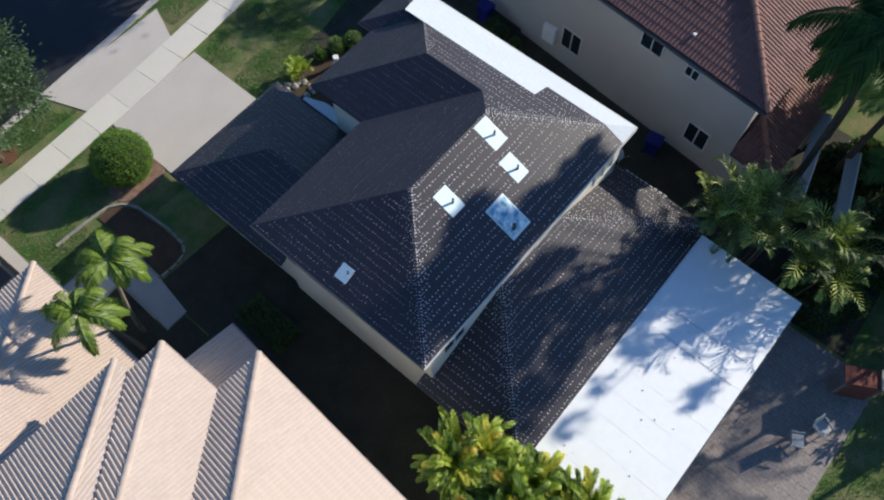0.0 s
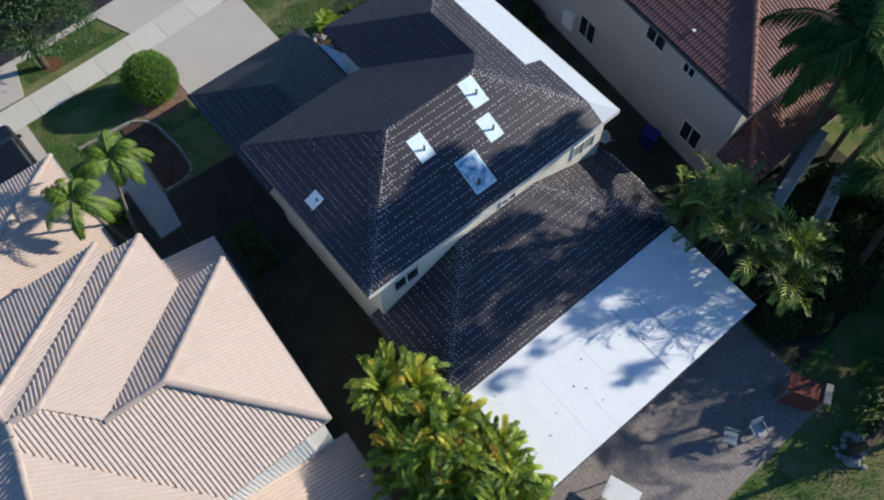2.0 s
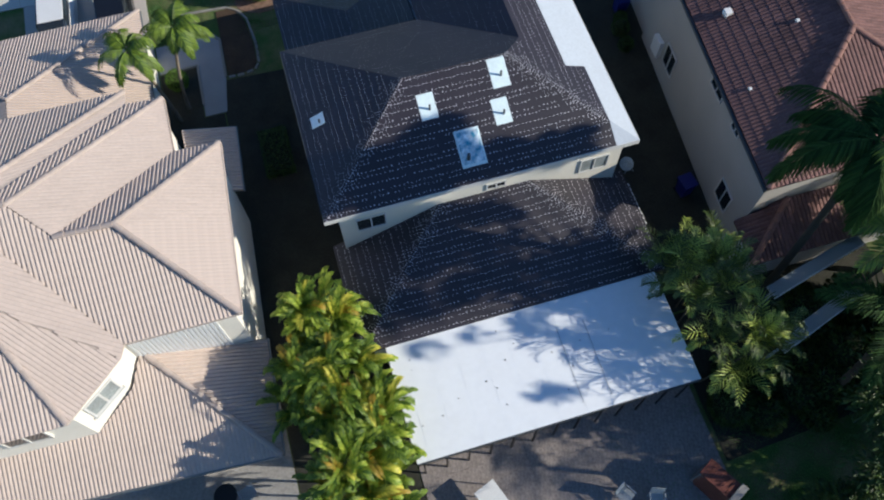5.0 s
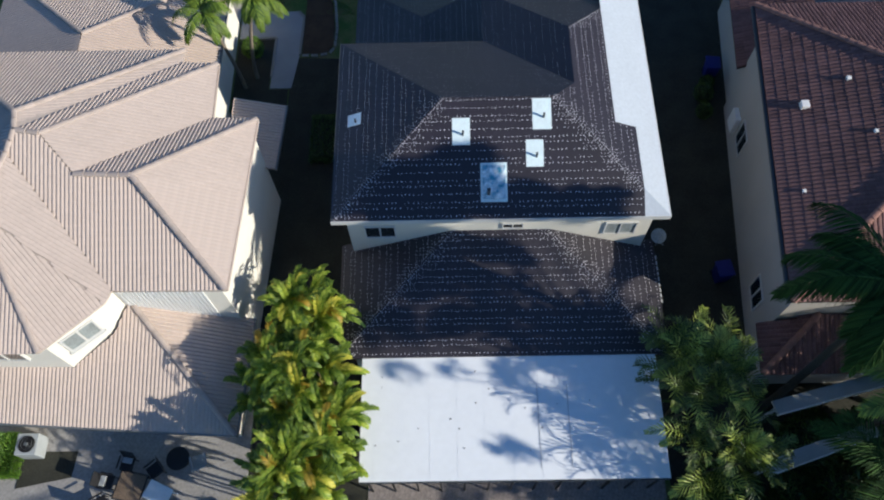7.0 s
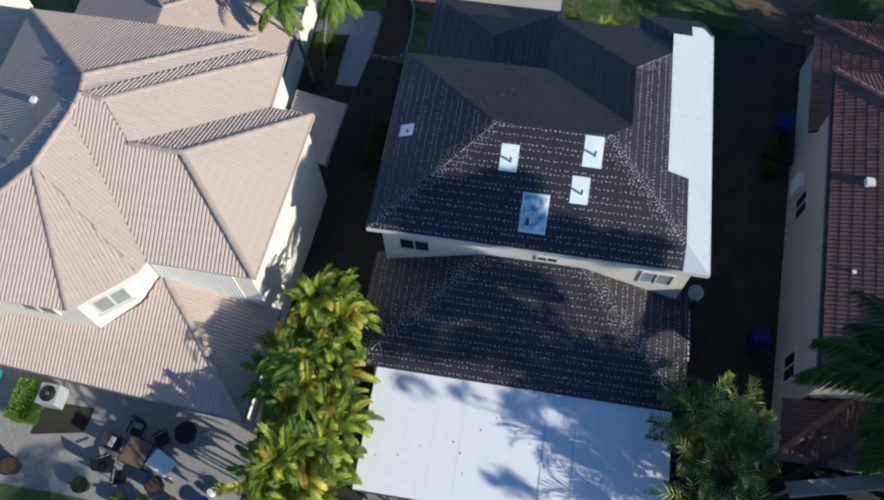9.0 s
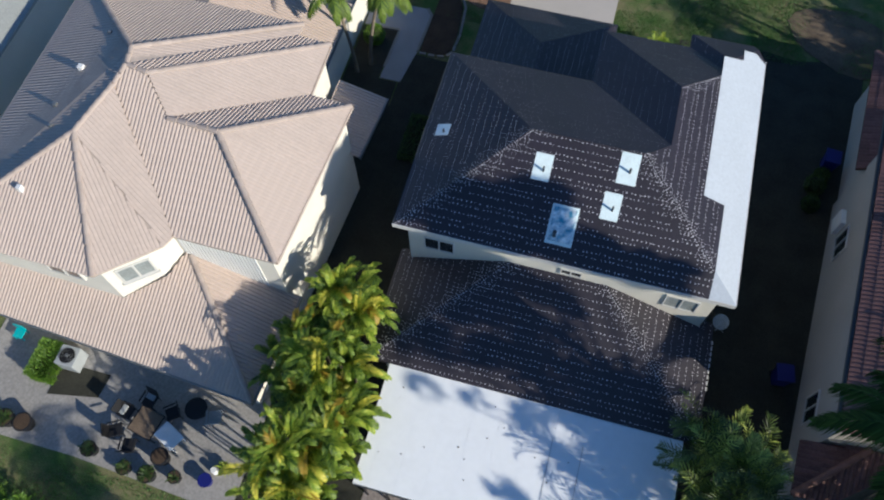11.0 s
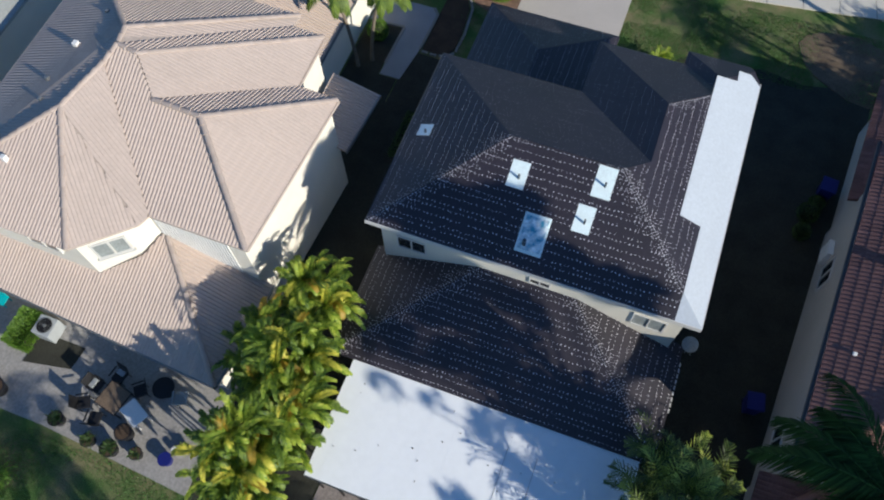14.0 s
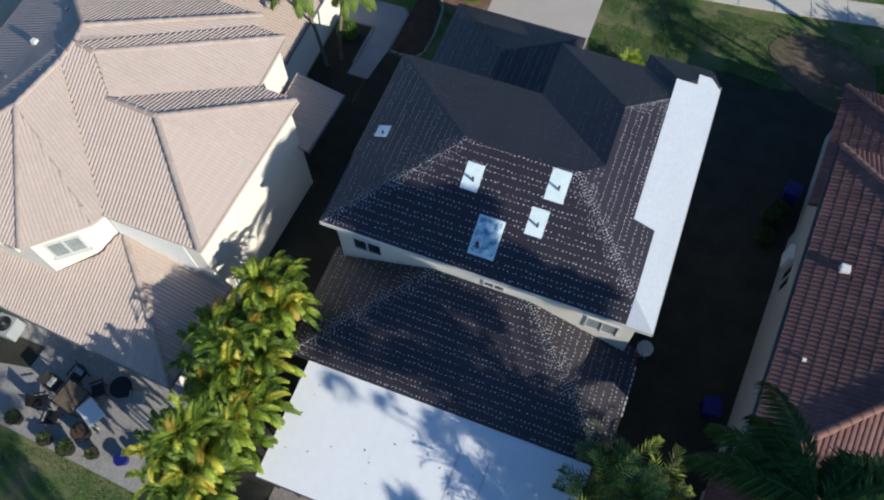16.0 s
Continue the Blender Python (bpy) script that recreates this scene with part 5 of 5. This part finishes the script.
bin_((15.85, 0.1, 0), "blue plastic recycling bin against the grey wall", 8)
bin_((17.1, 10.9, 0), "blue plastic recycling bin near the street", -5)
pnl = thing("meter_box", "pale electric meter box on the grey wall", "meter box", (*rot(16.43, 7.2), 1.0))
bevel_box("box", -0.22, 0.0, -0.35, 0.35, 0.0, 1.0, WHITE, pnl)
for k, (x, y, r) in enumerate(((16.6, 9.6, 0.42), (16.5, 8.6, 0.34), (16.9, 10.3, 0.3))):
    round_bush("shrub", "dark round shrub beside the grey wall", (x, y, 0), r, 90 + k, LEAF_DEEP, 900, 1.0, 0.1)
dish = thing("satellite_dish", "grey round satellite dish at the eave corner", "satellite dish", (12.45, 0.25, 3.05))
cyl("mast", (0, 0, 0), 0.025, 0.025, 0.45, GREYMETAL, dish, 8)
bm = bmesh.new()
bmesh.ops.create_uvsphere(bm, u_segments=20, v_segments=12, radius=0.6)
bmesh.ops.delete(bm, geom=[v for v in bm.verts if v.co.z > -0.44], context="VERTS")
bmesh.ops.transform(bm, verts=bm.verts[:], matrix=Matrix.Translation((0.05, -0.05, 0.95)) @ Matrix.Rotation(radians(25), 4, "X"))
part("reflector", bm, PANE_GREY, dish)
bm = bmesh.new()
tube(bm, (0.05, -0.1, 0.42), (0.1, -0.35, 0.75), 0.012, 0.012, 6)
part("feed_arm", bm, GREYMETAL, dish)

# ---- white screens and brick chimney in the rear garden ----
for x0, y0, x1, y1, w, z in ((16.1, -6.2, 20.6, -5.1, 0.5, 2.6), (15.4, -8.35, 19.6, -7.0, 0.5, 2.6)):
    th = thing("pergola_beam", "pale shaded pergola beam on posts behind the red-roofed house", "pergola", (x0, y0, 0), "pergola beams")
    L = math.hypot(x1 - x0, y1 - y0)
    th.rotation_euler = (0, 0, math.atan2(y1 - y0, x1 - x0))
    bevel_box("beam", 0, L, -w / 2, w / 2, z - 0.14, z, FENCE, th, 0.015)
    bevel_box("edge_board", 0, L, -w / 2 - 0.05, -w / 2 - 0.003, z - 0.17, z + 0.02, WHITE, th, 0.008)
    for xx in (0.2, L / 2, L - 0.2):
        bevel_box("post", xx - 0.06, xx + 0.06, -0.06, 0.06, 0, z - 0.14, FENCE, th, 0.01)

hearth = thing("brick_fireplace", "red brick outdoor fireplace with a pale coping stone", "fireplace", (11.55, -12.2, 0.03))
hearth.rotation_euler = (0, 0, radians(-62))
bm = bmesh.new()
box(bm, -0.72, 0.72, -0.36, 0.36, 0.0, 1.46)
part("core", bm, JOINT, hearth)
bm = bmesh.new()
box(bm, -0.105, 0.105, -0.05, 0.05, -0.033, 0.033, bevel=0.006)
brick_me = bpy.data.meshes.new("brick")
bm.to_mesh(brick_me)
bm.free()
brick_me.materials.append(BRICK)
for row in range(19):
    z = 0.04 + row * 0.077
    off = 0.11 * (row % 2)
    for k in range(7):
        x = -0.66 + k * 0.22 + off
        if abs(x) < 0.66:
            ob = new("brick", brick_me)
            ob.parent = hearth
            ob.matrix_local = pose(x, -0.33, z)
for k in range(7):
    for j in range(7):
        ob = new("brick", brick_me)
        ob.parent = hearth
        ob.matrix_local = pose(-0.66 + k * 0.22, -0.318 + j * 0.106, 1.475 + random.uniform(-0.004, 0.004), 0, 0, random.uniform(-1.5, 1.5))
bevel_box("coping", 0.56, 0.84, -0.42, 0.42, 1.5, 1.6, KERB, hearth, 0.02, "pale coping stone")
for x, y, a in ((8.2, -11.6, 30), (9.25, -12.1, -20)):
    patio_chair((x, y, 0.03), a, "pale grey garden chair on the paver patio", FENCE)

# small stones round a tree foot and beside the entry
rng = random.Random(5)
bm = bmesh.new()
bmesh.ops.create_icosphere(bm, subdivisions=2, radius=1.0)
for v in bm.verts:
    v.co *= 1 + 0.22 * noise.noise(v.co * 1.7)
rock_me = bpy.data.meshes.new("rock")
bm.to_mesh(rock_me)
bm.free()
rock_me.materials.append(KERB)
for cx, cy, n, rad, s in ((11.6, -15.0, 14, 0.7, 0.2), (7.7, 14.9, 16, 0.8, 0.17)):
    for k in range(n):
        a = 6.283 * k / n
        ob = new("rock", rock_me)
        tagged(ob, "pale rounded garden stone on the soil", "rock", "garden stones")
        rr = rad * rng.uniform(0.5, 1.0)
        q = s * rng.uniform(0.6, 1.2)
        ob.matrix_basis = pose(cx + rr * math.cos(a), cy + rr * math.sin(a), q * 0.3, 0, 0, rng.uniform(0, 360)) @ Matrix.Diagonal((q, q * rng.uniform(0.6, 1), q * 0.7, 1))
sheet("mulch_ring", [(-0.4 + 1.45 * math.cos(k * 0.45), 17.3 + 1.05 * math.sin(k * 0.45)) for k in range(14)], 0.03, MULCH, "pinkish bark mulch round the topiary bush", "planting bed", 0.03)
sheet("mulch_ring", [(-3.6 + 0.55 * math.cos(k * 0.45), 22.85 + 0.5 * math.sin(k * 0.45)) for k in range(14)], 0.025, BRICK, "red mulch round the street tree", "planting bed", 0.03)
# dark sheets paint in shade beside the walk and under the palms
sheet("walk_shade", [(-6.2, 7.6), (-3.5, 7.6), (-3.5, 10.55), (-4.46, 10.55), (-4.4, 13.7), (-6.2, 13.65)], 0.018, SHADE_SOIL, "dark soil-coloured sheet standing for shade beside the entry walk", "ground", 0.03)
sheet("palm_shade", [(12.6, -11.5), (22.5, -11.0), (22.5, -4.3), (17.3, -4.3), (17.1, -5.3), (12.6, -5.3)], 0.02, SHADE_SOIL, "dark soil-coloured sheet standing for shade under the rear garden palms", "ground", 0.03)
for k, (x, y, r) in enumerate(((13.4, -9.6, 0.8), (14.6, -10.4, 0.7), (15.0, -8.9, 0.75), (16.2, -9.9, 0.8), (17.6, -9.2, 0.7), (18.4, -8.3, 0.7), (14.0, -8.3, 0.6), (16.6, -10.9, 0.6))):
    round_bush("shrub", "dark green shrub under the rear garden palms", (x, y, 0), r, 120 + k, LEAF_DEEP, 1500, 0.85, 0.16)
for k in range(14):
    x, y = 17.4 + 1.25 * (k % 5) + 0.5 * math.sin(k * 2.1), -10.4 + 1.7 * (k // 5) + 0.5 * math.cos(k * 1.7)
    round_bush("shrub", "dark green shrub under the rear garden palms", (x, y, 0), 0.85 + 0.2 * math.sin(k * 3.3), 140 + k, LEAF_DEEP, 1400, 0.9, 0.2)
sheet("tree_bed", [(14.75, 19.5), (14.95, 18.9), (15.25, 18.2), (15.8, 17.65), (16.5, 17.2), (17.4, 16.7), (18.5, 16.5), (19.7, 17.1), (20.2, 18.0), (20.0, 19.6), (18.9, 20.3), (17.6, 20.8), (16.5, 20.7), (15.6, 20.5), (15.05, 20.1)], 0.03, SANDY, "bare sandy brown soil round the front garden palms", "planting bed", 0.04)
sheet("entry_bed", [(6.6, 13.2), (11.6, 12.4), (12.4, 13.8), (10.6, 15.3), (8.6, 15.9), (6.8, 15.6)], 0.04, SOIL, "reddish mulch bed at the front entry", "planting bed", 0.05)
plume_clump("entry_palm", "bright yellow-green low palm at the entry bed", (8.5, 15.5, 0), [(0, 0, 0.6, 0.4, 0.4, 0.4)], 4, [("crown", LEAF_YELLOW, 1.0, "")], 8, (0.8, 0.3, 0.06, 12), 5, 0.8)
for k, (x, y, r) in enumerate(((10.0, 15.6, 0.32), (10.8, 15.3, 0.42), (11.6, 14.9, 0.42))):
    round_bush("shrub", "small round green shrub at the entry bed", (x, y, 0), r, 70 + k, LEAF_BUSH, 900, 1.0, 0.08)
for x, y, h in ((10.1, 14.6, 0.7), (9.5, 14.2, 0.55)):
    th = thing("garden_ornament", "white stone garden ornament on a pedestal", "ornament", (x, y, 0.04))
    bevel_box("pedestal", -0.12, 0.12, -0.12, 0.12, 0, h * 0.5, WHITE, th)
    cyl("urn", (0, 0, h * 0.5), 0.08, 0.15, h * 0.5, WHITE, th)
round_bush("shrub", "round yellow-green shrub beside the entry walk", (-5.35, 12.8, 0), 0.5, 95, LEAF_BUSH, 1500, 1.0, 0.1)
hedge("garden_strip", "low dark planting under the side wall", (-1.5, 7.5, 0), 1.2, 2.4, 0.35, 1800, 62, LEAF_DEEP)


# ---- parked cars ----
def car(name, label, at, turn, paint, length=4.6, width=1.86, height=1.65):
    th = thing(name, label, "car", at)
    th.rotation_euler = (0, 0, radians(turn))
    L, W, H = length / 2, width / 2, height

    def hull(rows, mat, nm, lab=""):
        """Rows along the car: y, half width, low z, high z."""
        bm = bmesh.new()
        prev = None
        for y, w, z0, z1 in rows:
            r = [bm.verts.new(q) for q in ((-w, y, z0), (w, y, z0), (w, y, z0 + (z1 - z0) * 0.75), (w * 0.86, y, z1), (-w * 0.86, y, z1), (-w, y, z0 + (z1 - z0) * 0.75))]
            if prev:
                for i in range(6):
                    bm.faces.new((prev[i], prev[(i + 1) % 6], r[(i + 1) % 6], r[i]))
            else:
                bm.faces.new(r[::-1])
            prev = r
        bm.faces.new(prev)
        bmesh.ops.recalc_face_normals(bm, faces=bm.faces[:])
        bmesh.ops.bevel(bm, geom=[e for e in bm.edges], offset=0.03, segments=2, affect="EDGES")
        return part(nm, bm, mat, th, lab)

    hull([(-L, W * 0.86, 0.35, 0.75), (-L + 0.25, W, 0.25, 0.95), (-0.6, W, 0.22, 1.0), (L - 1.3, W, 0.22, 1.0), (L - 0.25, W * 0.96, 0.25, 0.85), (L, W * 0.8, 0.35, 0.68)], paint, "body")
    hull([(-L + 0.2, W * 0.8, 0.9, 1.25), (-L + 0.55, W * 0.84, 0.95, H), (0.35, W * 0.84, 0.95, H), (1.15, W * 0.8, 0.92, 1.02)], GLASS, "cabin_glass")
    bm = bmesh.new()
    box(bm, -W * 0.7, W * 0.7, -L + 0.65, 0.3, H - 0.02, H + 0.03, bevel=0.015)
    part("roof", bm, paint, th)
    for sx in (-1, 1):
        for y in (-L + 0.85, L - 0.95):
            bm = bmesh.new()
            tube(bm, (sx * (W - 0.2), y, 0.33), (sx * (W + 0.01), y, 0.33), 0.33, 0.33, 18)
            wheel = part("wheel", bm, BLACK, th)
            bm = bmesh.new()
            tube(bm, (sx * (W + 0.005), y, 0.33), (sx * (W + 0.02), y, 0.33), 0.2, 0.2, 14)
            part("rim", bm, GREYMETAL, wheel)
        bevel_box("mirror", sx * (W + 0.08) - 0.09, sx * (W + 0.08) + 0.09, 0.75, 0.87, 0.98, 1.12, paint, th)
        bevel_box("headlight", sx * W * 0.62 - 0.2, sx * W * 0.62 + 0.2, L - 0.12, L - 0.02, 0.58, 0.7, WHITE, th)
        bevel_box("tail_light", sx * W * 0.7 - 0.14, sx * W * 0.7 + 0.14, -L + 0.0, -L + 0.08, 0.72, 0.9, BRICK, th)
    return th


car("parked_car", "black parked car on the neighbour's driveway", (-7.75, 18.0, 0.04), 2, CARPAINT)
car("parked_car", "white parked car on the neighbour's driveway", (-10.6, 18.9, 0.04), -2, WHITE, 4.5, 1.8, 1.5)

# ---- a pale-roofed house beyond the tan one ----
far = thing("house", "pale smooth-roofed house beyond the tan roofs", "house")
wall_block("wall", rect(-33, -20.2, -6, 12), 0.0, 4.1, TANWALL, far)
bm = bmesh.new()
slab(bm, [Vector((-19.7, -6.5, 4.2)), Vector((-19.7, 12.5, 4.2)), Vector((-26.5, 12.5, 6.2)), Vector((-26.5, -6.5, 6.2))], 0.14)
part("roof_slope", bm, PALE_ROOF, far, "pale smooth roof slope")
bm = bmesh.new()
slab(bm, [Vector((-33.5, -6.5, 4.2)), Vector((-26.5, -6.5, 6.2)), Vector((-26.5, 12.5, 6.2)), Vector((-33.5, 12.5, 4.2))], 0.14)
part("roof_slope", bm, PALE_ROOF, far)
for x, y in ((-21.3, 4.6), (-21.0, 1.9)):
    bm = bmesh.new()
    tube(bm, (x, y, 4.2), (x, y, 5.0), 0.06, 0.07, 10)
    part("roof_vent", bm, PIPE, far)
# vents on the tan and far roofs
for x, y, z, s in ((-13.2, -2.6, 6.95, 0.095), (-13.6, 1.0, 7.1, 0.075), (-13.4, 2.8, 7.15, 0.11), (-13.2, 0.0, 7.25, 0.06), (-13.0, 4.6, 7.3, 0.07)):
    bm = bmesh.new()
    box(bm, x - s, x + s, y - s, y + s, z - 0.15, z + s * 1.6, bevel=0.02)
    part("roof_vent", bm, WHITE if s > 0.09 else GREYMETAL, tan, "small roof vent")
# dead leaves and grit on the flat roof
verts, faces = [], []
rng = random.Random(12)
for k in range(20):
    x, y = rng.uniform(1.2, 9.5), rng.uniform(-8.5, -4.6)
    r = rng.uniform(0.012, 0.036)
    z = FLAT_Z + 0.012 - 0.12 * (-4.1 - y) / 4.58
    i0 = len(verts)
    for t in range(5):
        a = t * 1.2566 + rng.random()
        verts.append((x + r * math.cos(a), y + r * 1.3 * math.sin(a), z))
    verts.append((x, y, z + 0.02))
    for t in range(5):
        faces.append((i0 + t, i0 + (t + 1) % 5, i0 + 5))
part_mesh("leaf_litter", pydata(verts, faces), SOIL, flat, "scattered dead leaves", "stuff")
for x in (7.4, 8.5):
    bm = bmesh.new()
    slab(bm, [Vector((x + dx, y, FLAT_Z + 0.016 - 0.12 * (-4.1 - y) / 4.58)) for dx, y in ((-0.006, -8.3), (0.006, -8.3), (0.006, -5.3), (-0.006, -5.3))], 0.006)
    part("seam", bm, GREYMETAL, flat, "open dark seam between roof sheets")
# patio pavers
bm = bmesh.new()
box(bm, 0.003, 0.597, 0.003, 0.597, 0.0, 0.03, bevel=0.003)
pav_me = bpy.data.meshes.new("paver")
bm.to_mesh(pav_me)
bm.free()
pav_me.materials.append(PAVER)
for i in range(19):
    for j in range(8):
        ob = new("paver", pav_me)
        ob.parent = patio
        ob.matrix_local = pose(1.0 + 0.6 * i, -13.1 + 0.6 * j, 0.008 + random.uniform(-0.002, 0.002))
